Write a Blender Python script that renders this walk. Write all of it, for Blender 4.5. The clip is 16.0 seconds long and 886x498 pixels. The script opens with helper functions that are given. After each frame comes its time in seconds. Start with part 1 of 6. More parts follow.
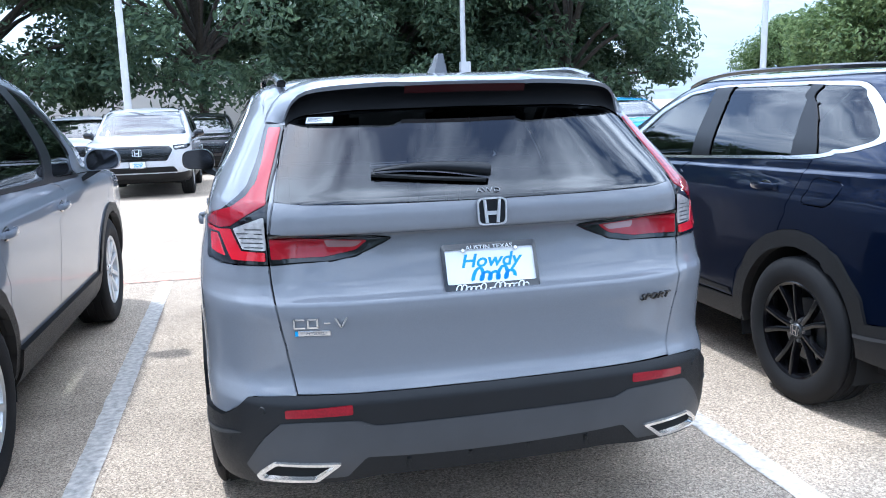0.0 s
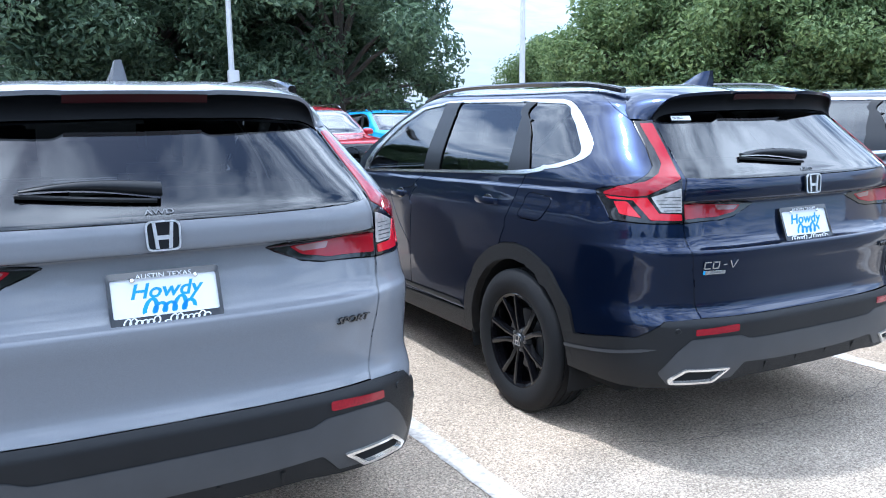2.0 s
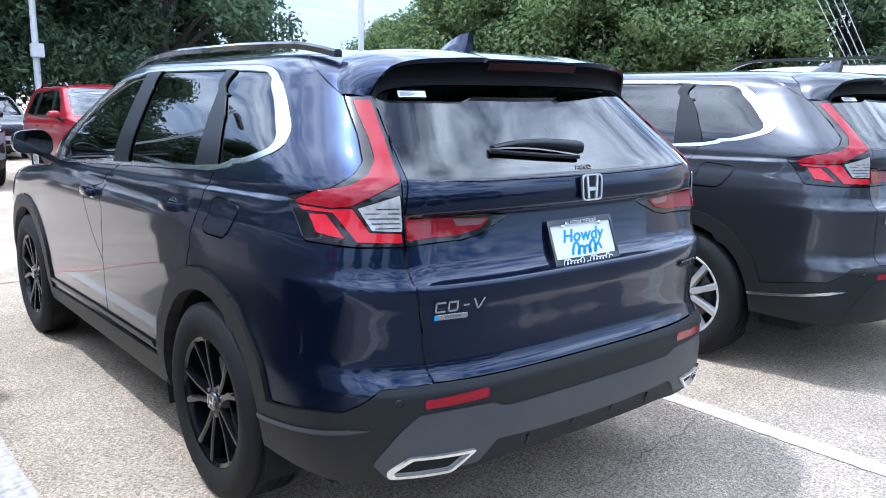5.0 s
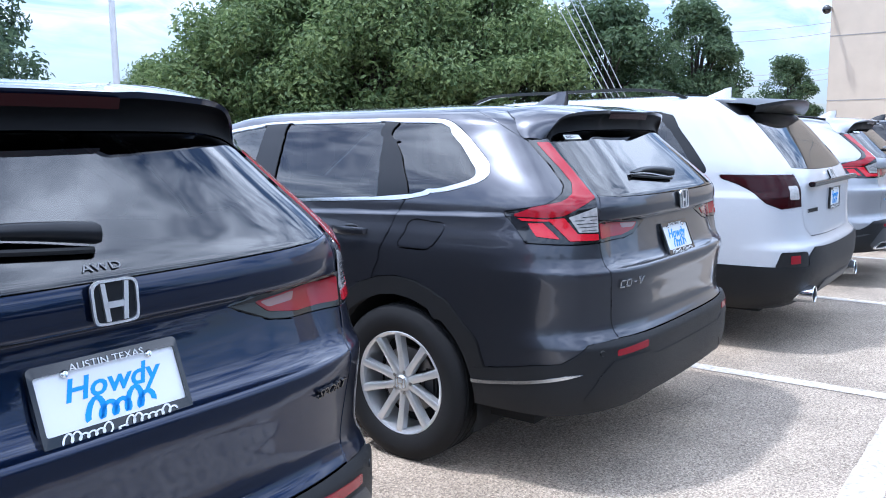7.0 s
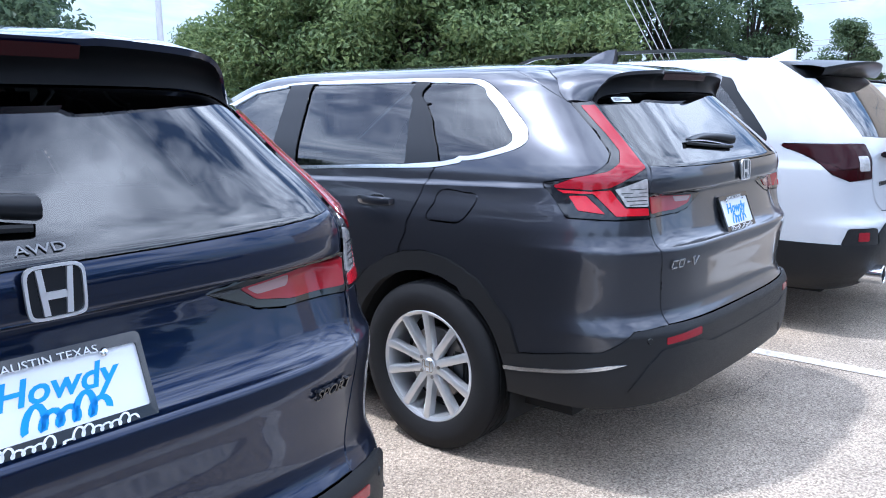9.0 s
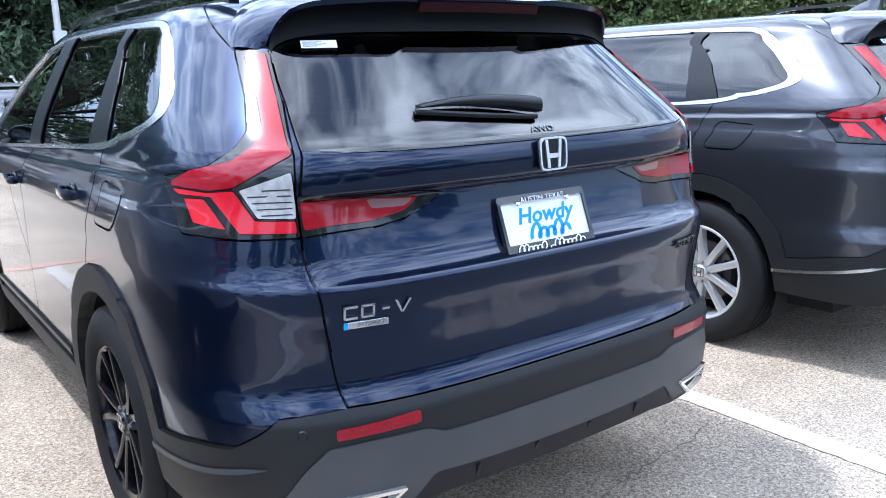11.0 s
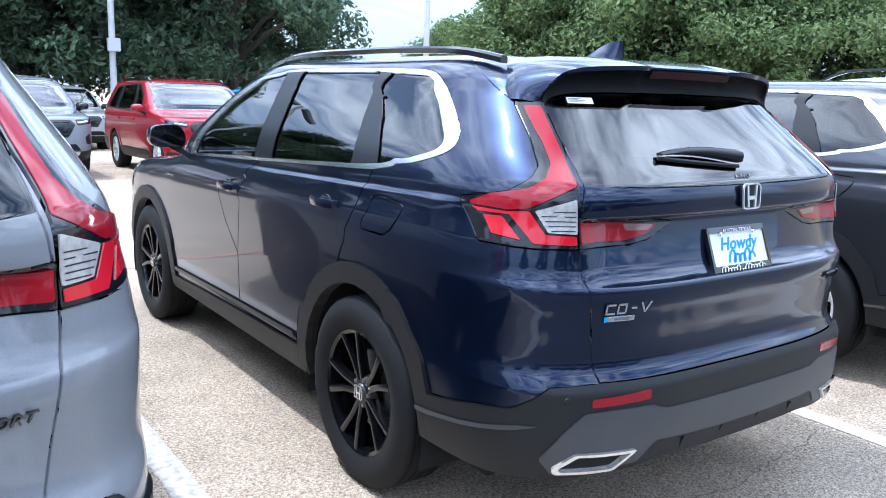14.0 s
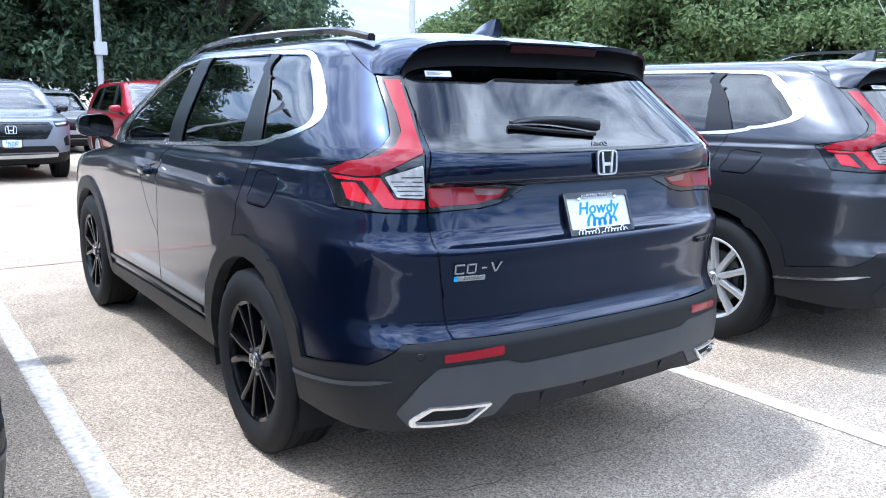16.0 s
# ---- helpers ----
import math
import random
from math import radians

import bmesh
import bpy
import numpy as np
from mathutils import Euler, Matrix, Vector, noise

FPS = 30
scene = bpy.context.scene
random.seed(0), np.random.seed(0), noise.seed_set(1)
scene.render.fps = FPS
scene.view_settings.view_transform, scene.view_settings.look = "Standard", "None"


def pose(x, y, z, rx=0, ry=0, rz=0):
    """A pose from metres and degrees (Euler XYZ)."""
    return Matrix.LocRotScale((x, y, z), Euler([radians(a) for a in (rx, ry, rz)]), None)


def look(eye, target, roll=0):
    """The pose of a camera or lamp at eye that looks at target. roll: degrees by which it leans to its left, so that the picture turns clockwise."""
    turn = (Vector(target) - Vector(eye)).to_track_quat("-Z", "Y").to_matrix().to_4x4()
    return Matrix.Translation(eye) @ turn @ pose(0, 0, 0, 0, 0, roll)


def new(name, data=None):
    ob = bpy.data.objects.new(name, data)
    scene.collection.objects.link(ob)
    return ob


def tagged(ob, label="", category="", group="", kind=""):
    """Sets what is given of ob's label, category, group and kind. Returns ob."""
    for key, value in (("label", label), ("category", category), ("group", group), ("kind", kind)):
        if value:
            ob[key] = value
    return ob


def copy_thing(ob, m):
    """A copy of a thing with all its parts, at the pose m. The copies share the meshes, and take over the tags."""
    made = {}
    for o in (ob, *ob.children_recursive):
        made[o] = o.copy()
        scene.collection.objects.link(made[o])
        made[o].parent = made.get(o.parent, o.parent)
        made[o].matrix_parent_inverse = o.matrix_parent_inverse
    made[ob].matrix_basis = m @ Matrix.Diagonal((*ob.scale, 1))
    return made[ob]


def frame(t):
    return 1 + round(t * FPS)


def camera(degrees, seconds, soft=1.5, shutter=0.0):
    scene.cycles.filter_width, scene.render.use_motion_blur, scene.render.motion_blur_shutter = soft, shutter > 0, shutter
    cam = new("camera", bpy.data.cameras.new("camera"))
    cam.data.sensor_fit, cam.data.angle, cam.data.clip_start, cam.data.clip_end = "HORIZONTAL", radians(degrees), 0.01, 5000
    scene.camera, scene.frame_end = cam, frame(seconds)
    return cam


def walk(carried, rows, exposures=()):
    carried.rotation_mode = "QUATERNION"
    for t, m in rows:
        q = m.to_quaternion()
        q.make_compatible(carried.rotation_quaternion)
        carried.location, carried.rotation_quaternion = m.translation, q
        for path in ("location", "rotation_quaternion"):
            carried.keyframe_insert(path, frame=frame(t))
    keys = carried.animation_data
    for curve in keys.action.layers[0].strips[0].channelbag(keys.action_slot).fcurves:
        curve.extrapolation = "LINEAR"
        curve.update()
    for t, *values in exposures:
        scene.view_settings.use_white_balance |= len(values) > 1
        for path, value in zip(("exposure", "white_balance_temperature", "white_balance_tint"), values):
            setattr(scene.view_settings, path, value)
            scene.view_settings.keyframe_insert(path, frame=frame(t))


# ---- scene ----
cam = camera(57.2, 16.0, 1.0)
PATH = [
    (0, (-3.528, -2.344, 1.538), (-3.067, -0.431, 1.181), -1.6),
    (0.5, (-3.524, -2.342, 1.55), (-2.929, -0.467, 1.189), -1.2),
    (1, (-3.455, -2.341, 1.541), (-2.733, -0.509, 1.19), -1.1),
    (1.5, (-3.311, -2.292, 1.535), (-2.464, -0.513, 1.192), -1.0),
    (2, (-3.188, -2.295, 1.542), (-2.237, -0.569, 1.201), -0.6),
    (2.5, (-3.077, -2.231, 1.522), (-2.036, -0.556, 1.19), -0.1),
    (3, (-2.938, -2.067, 1.536), (-1.836, -0.433, 1.196), 0.3),
    (3.2, (-2.879, -2.018, 1.53), (-1.757, -0.399, 1.185), 0.4),
    (5.3, (-1.864, -1.653, 1.483), (-0.588, -0.16, 1.108), 0.5),
    (5.5, (-1.746, -1.641, 1.481), (-0.434, -0.178, 1.11), 0.3),
    (6, (-1.457, -1.623, 1.471), (-0.043, -0.247, 1.138), -0.1),
    (6.5, (-1.141, -1.492, 1.492), (0.364, -0.211, 1.191), -0.4),
    (7, (-0.83, -1.34, 1.499), (0.749, -0.144, 1.224), -0.7),
    (7.5, (-0.576, -1.241, 1.512), (1.048, -0.105, 1.249), -0.9),
    (8, (-0.533, -1.231, 1.503), (1.09, -0.096, 1.229), -0.9),
    (8.5, (-0.517, -1.232, 1.501), (1.059, -0.041, 1.193), -0.9),
    (9, (-0.551, -1.189, 1.482), (0.95, 0.084, 1.127), -0.4),
    (9.5, (-0.748, -1.172, 1.441), (0.653, 0.196, 1.034), -0.2),
    (10, (-1.045, -1.252, 1.42), (0.267, 0.193, 0.983), -0.7),
    (10.2, (-1.118, -1.322, 1.423), (0.156, 0.158, 0.99), -0.9),
    (12.3, (-2.079, -1.518, 1.407), (-1.029, 0.123, 0.958), -1.8),
    (12.5, (-2.134, -1.465, 1.416), (-1.084, 0.175, 0.964), -1.4),
    (13, (-2.307, -1.463, 1.443), (-1.233, 0.167, 1.004), -0.0),
    (13.5, (-2.363, -1.501, 1.498), (-1.251, 0.111, 1.093), 1.0),
    (14, (-2.38, -1.518, 1.494), (-1.237, 0.08, 1.12), 1.9),
    (14.5, (-2.369, -1.513, 1.502), (-1.212, 0.074, 1.129), 2.1),
    (15, (-2.369, -1.572, 1.446), (-1.211, 0.015, 1.072), 2.0),
    (15.5, (-2.24, -1.723, 1.437), (-1.092, -0.129, 1.06), 1.5),
    (16, (-2.096, -1.907, 1.422), (-0.958, -0.305, 1.047), 0.8),
]
walk(cam, [(t, look(eye, target, roll)) for t, eye, target, roll in PATH], [(0, 0.80, 5250, 8), (3, 0.82, 5250, 8), (6, 0.60, 5300, 11), (8.2, 0.48, 5300, 13), (10, 0.84, 5300, 11), (12.5, 0.85, 5300, 9), (16, 0.83, 5300, 9)])

# ---------------------------------------------------------------- world and light
world = bpy.data.worlds.new("sky")
scene.world = world
world.use_nodes = True
wn, wl = world.node_tree.nodes, world.node_tree.links
SUN_EL, SUN_AZ = radians(66), radians(318)      # azimuth from +y towards +x
sky = wn.new("ShaderNodeTexSky")
sky.sky_type, sky.sun_disc = "NISHITA", False
sky.sun_elevation, sky.sun_rotation = SUN_EL, SUN_AZ
sky.air_density, sky.dust_density, sky.ozone_density = 1.0, 1.5, 1.0
wc = wn.new("ShaderNodeTexCoord")
# clouds lie on a level layer overhead
sep = wn.new("ShaderNodeSeparateXYZ")
wl.new(wc.outputs["Generated"], sep.inputs["Vector"])
up = wn.new("ShaderNodeMath")
up.operation = "MAXIMUM"
up.inputs[1].default_value = 0.0
wl.new(sep.outputs["Z"], up.inputs[0])
rise = wn.new("ShaderNodeMath")
rise.inputs[1].default_value = 0.22
wl.new(up.outputs["Value"], rise.inputs[0])
wm = wn.new("ShaderNodeCombineXYZ")
for axis, stretch in (("X", 0.75), ("Y", 1.15)):
    over = wn.new("ShaderNodeMath")
    over.operation = "DIVIDE"
    wl.new(sep.outputs[axis], over.inputs[0])
    wl.new(rise.outputs["Value"], over.inputs[1])
    scaled = wn.new("ShaderNodeMath")
    scaled.operation = "MULTIPLY"
    scaled.inputs[1].default_value = stretch
    wl.new(over.outputs["Value"], scaled.inputs[0])
    wl.new(scaled.outputs["Value"], wm.inputs[axis])
cloud = wn.new("ShaderNodeTexNoise")
cloud.inputs["Scale"].default_value, cloud.inputs["Detail"].default_value, cloud.inputs["Roughness"].default_value = 5.0, 10.0, 0.58
cloud.inputs["Distortion"].default_value = 0.6
wl.new(wm.outputs["Vector"], cloud.inputs["Vector"])
ramp = wn.new("ShaderNodeValToRGB")
ramp.color_ramp.elements[0].position, ramp.color_ramp.elements[1].position = 0.41, 0.60
banks = wn.new("ShaderNodeTexNoise")
banks.inputs["Scale"].default_value, banks.inputs["Detail"].default_value = 1.6, 3.0
wl.new(wm.outputs["Vector"], banks.inputs["Vector"])
cover = wn.new("ShaderNodeMixRGB")
cover.inputs["Fac"].default_value = 0.38
wl.new(cloud.outputs["Fac"], cover.inputs["Color1"])
wl.new(banks.outputs["Fac"], cover.inputs["Color2"])
wl.new(cover.outputs["Color"], ramp.inputs["Fac"])
white = wn.new("ShaderNodeMixRGB")
high = wn.new("ShaderNodeValToRGB")
high.color_ramp.elements[0].color, high.color_ramp.elements[1].color = (3.3, 3.9, 4.7, 1), (20.0, 20.4, 21.0, 1)
high.color_ramp.elements[0].position, high.color_ramp.elements[1].position = 0.05, 0.62
wl.new(sep.outputs["Z"], high.inputs["Fac"])
wl.new(high.outputs["Color"], white.inputs["Color2"])
wl.new(ramp.outputs["Color"], white.inputs["Fac"])
wl.new(sky.outputs["Color"], white.inputs["Color1"])
wl.new(white.outputs["Color"], wn["Background"].inputs["Color"])
wn["Background"].inputs["Strength"].default_value = 0.15
sun = new("sun", bpy.data.lights.new("sun", "SUN"))
sun.data.energy, sun.data.angle, sun.data.color = 2.6, radians(2.5), (1.0, 0.95, 0.88)
sun.matrix_world = look((0, 0, 0), (-math.sin(SUN_AZ) * math.cos(SUN_EL), -math.cos(SUN_AZ) * math.cos(SUN_EL), -math.sin(SUN_EL)))


# ---------------------------------------------------------------- materials
def material(name, color, rough=0.5, metal=0.0, coat=0.0, vary=0.0, scale=8.0, bump=0.0, bump_scale=60.0, transmission=0.0, emit=0.0, spec=0.5, coat_rough=0.03):
    m = bpy.data.materials.new(name)
    m.use_nodes = True
    n, l = m.node_tree.nodes, m.node_tree.links
    b = n["Principled BSDF"]
    b.inputs["Base Color"].default_value = (*color, 1)
    b.inputs["Roughness"].default_value, b.inputs["Metallic"].default_value = rough, metal
    b.inputs["Coat Weight"].default_value, b.inputs["Coat Roughness"].default_value = coat, coat_rough
    b.inputs["Transmission Weight"].default_value = transmission
    b.inputs["Specular IOR Level"].default_value = spec
    if emit:
        b.inputs["Emission Color"].default_value, b.inputs["Emission Strength"].default_value = (*color, 1), emit
    if vary or bump:
        tc = n.new("ShaderNodeTexCoord")
        if vary:
            t = n.new("ShaderNodeTexNoise")
            t.inputs["Scale"].default_value, t.inputs["Detail"].default_value = scale, 6
            l.new(tc.outputs["Object"], t.inputs["Vector"])
            h = n.new("ShaderNodeHueSaturation")
            h.inputs["Color"].default_value = (*color, 1)
            r = n.new("ShaderNodeMapRange")
            r.inputs["From Min"].default_value, r.inputs["From Max"].default_value = 0.3, 0.7
            r.inputs["To Min"].default_value, r.inputs["To Max"].default_value = 1 - vary, 1 + vary
            l.new(t.outputs["Fac"], r.inputs["Value"])
            l.new(r.outputs["Result"], h.inputs["Value"])
            l.new(h.outputs["Color"], b.inputs["Base Color"])
            r2 = n.new("ShaderNodeMapRange")
            r2.inputs["To Min"].default_value, r2.inputs["To Max"].default_value = rough * (1 - vary * 0.5), min(1, rough * (1 + vary * 0.5))
            l.new(t.outputs["Fac"], r2.inputs["Value"])
            l.new(r2.outputs["Result"], b.inputs["Roughness"])
        if bump:
            t2 = n.new("ShaderNodeTexNoise")
            t2.inputs["Scale"].default_value, t2.inputs["Detail"].default_value = bump_scale, 4
            l.new(tc.outputs["Object"], t2.inputs["Vector"])
            bp = n.new("ShaderNodeBump")
            bp.inputs["Strength"].default_value, bp.inputs["Distance"].default_value = bump, 0.004
            l.new(t2.outputs["Fac"], bp.inputs["Height"])
            l.new(bp.outputs["Normal"], b.inputs["Normal"])
    return m


def paint(name, color, metal=0.0, rough=0.35):
    """Car paint: fine flake under a clear coat, with a faint orange-peel."""
    m = material(name, color, rough, metal, 1.0, spec=0.05)
    m.node_tree.nodes["Principled BSDF"].inputs["Coat IOR"].default_value = 1.48
    n, l = m.node_tree.nodes, m.node_tree.links
    b = n["Principled BSDF"]
    tc = n.new("ShaderNodeTexCoord")
    v = n.new("ShaderNodeTexVoronoi")
    v.inputs["Scale"].default_value = 900
    l.new(tc.outputs["Object"], v.inputs["Vector"])
    h = n.new("ShaderNodeHueSaturation")
    h.inputs["Color"].default_value = (*color, 1)
    r = n.new("ShaderNodeMapRange")
    r.inputs["To Min"].default_value, r.inputs["To Max"].default_value = 0.85, 1.2
    l.new(v.outputs["Color"], r.inputs["Value"])
    l.new(r.outputs["Result"], h.inputs["Value"])
    l.new(h.outputs["Color"], b.inputs["Base Color"])
    t = n.new("ShaderNodeTexNoise")
    t.inputs["Scale"].default_value = 7
    l.new(tc.outputs["Object"], t.inputs["Vector"])
    bp = n.new("ShaderNodeBump")
    bp.inputs["Strength"].default_value, bp.inputs["Distance"].default_value = 0.012, 0.003
    l.new(t.outputs["Fac"], bp.inputs["Height"])
    l.new(bp.outputs["Normal"], b.inputs["Coat Normal"])
    return m


def tinted_glass(name, tint, ior=1.75):
    m = bpy.data.materials.new(name)
    m.use_nodes = True
    n, l = m.node_tree.nodes, m.node_tree.links
    n.remove(n["Principled BSDF"])
    tr, gl, mix, fr = n.new("ShaderNodeBsdfTransparent"), n.new("ShaderNodeBsdfGlossy"), n.new("ShaderNodeMixShader"), n.new("ShaderNodeFresnel")
    tr.inputs["Color"].default_value = (*tint, 1)
    gl.inputs["Roughness"].default_value = 0.01
    gl.inputs["Color"].default_value = (1, 1, 1, 1)
    fr.inputs["IOR"].default_value = ior
    l.new(fr.outputs["Fac"], mix.inputs["Fac"])
    l.new(tr.outputs["BSDF"], mix.inputs[1])
    l.new(gl.outputs["BSDF"], mix.inputs[2])
    l.new(mix.outputs["Shader"], n["Material Output"].inputs["Surface"])
    return m


M_GREY = paint("grey_solid_paint", (0.185, 0.192, 0.208), 0.0, 0.4)
M_NAVY = paint("navy_pearl_paint", (0.0056, 0.0122, 0.0365), 0.78, 0.30)
M_CHARCOAL = paint("charcoal_metallic_paint", (0.062, 0.064, 0.074), 0.80, 0.30)
M_WHITE = paint("white_paint", (0.48, 0.49, 0.51), 0.0, 0.4)
M_SILVER = paint("silver_metallic_paint", (0.36, 0.37, 0.39), 0.6, 0.4)
M_STEEL = paint("steel_grey_paint", (0.20, 0.22, 0.26), 0.3, 0.4)
M_RED = paint("red_pearl_paint", (0.30, 0.008, 0.02), 0.2, 0.35)
M_BLUE = paint("light_blue_paint", (0.05, 0.30, 0.55), 0.1, 0.4)
M_BLACKPAINT = paint("black_paint", (0.008, 0.008, 0.010), 0.0, 0.35)
M_CLAD = material("black_textured_plastic", (0.0075, 0.008, 0.009), 0.48, 0, 0, 0.15, 5, 0.25, 900, spec=0.35)
M_SKID = material("grey_bumper_plastic", (0.050, 0.051, 0.054), 0.42, 0.1, 0, 0.10, 6, 0.1, 900)
M_GLOSSBLACK = material("gloss_black_plastic", (0.006, 0.006, 0.007), 0.12, 0, 0.6)
M_SATIN = material("satin_black_plastic", (0.008, 0.009, 0.011), 0.32, 0, 0, 0.1, 5, spec=0.3)
M_VOID = material("shadow_gap_black", (0.004, 0.004, 0.004), 0.9)
M_CHROME = material("chrome", (0.78, 0.79, 0.80), 0.12, 1.0)
M_EMBLEM = material("polished_emblem_chrome", (0.90, 0.90, 0.91), 0.34, 1.0)
M_BRIGHT = material("satin_chrome_trim", (0.62, 0.63, 0.64), 0.25, 1.0)
M_REDLENS = material("red_lamp_lens", (0.27, 0.002, 0.010), 0.12, 0, 0.35)
M_REDDARK = material("dark_red_lamp_lens", (0.022, 0.001, 0.002), 0.15, 0, 0.0, spec=0.25)
M_REDGLOW = material("bright_red_light_guide", (0.52, 0.006, 0.018), 0.15, 0, 0.5)
M_CLEAR = material("clear_lamp_lens", (0.50, 0.48, 0.46), 0.20, 0.25, 1.0, 0.2, 60)
M_CLEARDIM = material("smoked_lamp_lens", (0.30, 0.16, 0.16), 0.14, 0.3, 1.0)
M_REFLECTOR = material("red_reflector", (0.24, 0.004, 0.012), 0.18, 0, 0.3, 0.2, 150)
M_GLASS_DARK = tinted_glass("privacy_glass", (0.15, 0.16, 0.17))
M_GLASS = tinted_glass("window_glass", (0.36, 0.40, 0.40))
M_WINDSCREEN = tinted_glass("windscreen_glass", (0.45, 0.50, 0.48), 2.5)
M_RUBBER = material("tyre_rubber", (0.0075, 0.0075, 0.0082), 0.75, 0, 0, 0.25, 12, 0.2, 300, spec=0.3)
M_RIMBLACK = material("gloss_black_alloy", (0.004, 0.004, 0.005), 0.14, 0.0, 0.0, spec=0.45)
M_RIMSILVER = material("machined_silver_alloy", (0.66, 0.67, 0.68), 0.38, 0.8, 0, 0.06, 10)
M_RIMDARK = material("dark_grey_alloy", (0.05, 0.052, 0.056), 0.35, 0.6)
M_DISC = material("brake_disc_steel", (0.30, 0.29, 0.28), 0.40, 1.0)
M_SEAT = material("black_seat_fabric", (0.02, 0.02, 0.022), 0.9, 0, 0, 0.2, 20)
M_PLATE = material("white_plate", (0.80, 0.81, 0.82), 0.45)
M_PLATEBLUE = material("plate_blue_print", (0.02, 0.30, 0.78), 0.5)
M_PLATEWHITE = material("frame_white_print", (0.82, 0.82, 0.82), 0.5)
M_STICKER = material("white_sticker", (0.75, 0.76, 0.76), 0.6)
M_INK = material("grey_print", (0.12, 0.12, 0.13), 0.7)
M_INKLIGHT = material("grey_letter_print", (0.16, 0.165, 0.17), 0.4, 0.4)
M_SPOILER = material("matt_black_spoiler", (0.0035, 0.0038, 0.0045), 0.55, spec=0.12, vary=0.1, scale=6)
M_BADGEBLUE = material("blue_badge", (0.03, 0.35, 0.75), 0.3)
M_MIRROR = material("mirror_glass", (0.14, 0.145, 0.16), 0.05, 1.0)


# ---------------------------------------------------------------- mesh helpers
def mesh_from(bm, name, mat, smooth=True, angle=35):
    me = bpy.data.meshes.new(name)
    bmesh.ops.recalc_face_normals(bm, faces=bm.faces) if smooth is None else None
    if smooth:
        for f in bm.faces:
            f.smooth = True
        for e in bm.edges:
            if len(e.link_faces) == 2 and e.calc_face_angle(0) > radians(angle):
                e.smooth = False
    bm.to_mesh(me)
    bm.free()
    for m in (mat if isinstance(mat, (list, tuple)) else [mat]):
        me.materials.append(m)
    return me


def part(name, bm, mat, parent, label="", smooth=True, angle=35):
    ob = new(name, mesh_from(bm, name, mat, smooth, angle))
    ob.parent = parent
    if label:
        ob["label"] = label
    return ob


def thing(name, label, category, m=None, group="", kind=""):
    ob = new(name)
    if m is not None:
        ob.matrix_world = m
    return tagged(ob, label, category, group, kind)


def box_into(bm, x0, x1, y0, y1, z0, z1, bevel=0.0, m=None):
    r = bmesh.ops.create_cube(bm, size=1.0, matrix=Matrix.Translation(((x0 + x1) / 2, (y0 + y1) / 2, (z0 + z1) / 2)) @ Matrix.Diagonal((abs(x1 - x0), abs(y1 - y0), abs(z1 - z0), 1)))
    vs = r["verts"]
    if bevel:
        es = list({e for v in vs for e in v.link_edges})
        g = bmesh.ops.bevel(bm, geom=es, offset=bevel, segments=2, affect="EDGES", clamp_overlap=True)
        vs = list({v for f in g["faces"] for v in f.verts} | {v for v in vs if v.is_valid})
    if m is not None:
        bmesh.ops.transform(bm, matrix=m, verts=[v for v in vs if v.is_valid])
    return vs


def box(x0, x1, y0, y1, z0, z1, bevel=0.0, m=None):
    bm = bmesh.new()
    box_into(bm, x0, x1, y0, y1, z0, z1, bevel)
    if m is not None:
        bm.transform(m)
    return bm


def lathe(profile, n=48, axis="x", closed=False):
    """Turns (radius, along) pairs round the x axis."""
    bm = bmesh.new()
    rings = []
    for i in range(n):
        a = 2 * math.pi * i / n
        rings.append([bm.verts.new((s, r * math.cos(a), r * math.sin(a))) for r, s in profile])
    k = len(profile)
    for i in range(n):
        p, q = rings[i], rings[(i + 1) % n]
        for j in range(k if closed else k - 1):
            bm.faces.new((p[j], p[(j + 1) % k], q[(j + 1) % k], q[j]))
    bmesh.ops.recalc_face_normals(bm, faces=bm.faces)
    return bm


def prism(poly, depth, bevel=0.0):
    """A flat outline in x, z, thick along +y."""
    bm = bmesh.new()
    f = bm.faces.new([bm.verts.new((x, 0, z)) for x, z in poly])
    r = bmesh.ops.extrude_face_region(bm, geom=[f])
    bmesh.ops.translate(bm, vec=(0, depth, 0), verts=[v for v in r["geom"] if isinstance(v, bmesh.types.BMVert)])
    bmesh.ops.recalc_face_normals(bm, faces=bm.faces)
    if bevel:
        bmesh.ops.bevel(bm, geom=list(bm.edges), offset=bevel, segments=2, affect="EDGES", clamp_overlap=True)
    return bm


def tube(points, radius, n=8):
    bm = bmesh.new()
    rings = []
    pts = [Vector(p) for p in points]
    for i, p in enumerate(pts):
        d = (pts[min(i + 1, len(pts) - 1)] - pts[max(i - 1, 0)]).normalized()
        a = d.orthogonal().normalized() if i == 0 else (a - d * a.dot(d)).normalized()
        b = d.cross(a)
        rr = radius[i] if isinstance(radius, (list, tuple)) else radius
        rings.append([bm.verts.new(p + rr * (math.cos(2 * math.pi * k / n) * a + math.sin(2 * math.pi * k / n) * b)) for k in range(n)])
    for p, q in zip(rings, rings[1:]):
        for k in range(n):
            bm.faces.new((p[k], p[(k + 1) % n], q[(k + 1) % n], q[k]))
    bm.faces.new(rings[0][::-1])
    bm.faces.new(rings[-1])
    bmesh.ops.recalc_face_normals(bm, faces=bm.faces)
    return bm


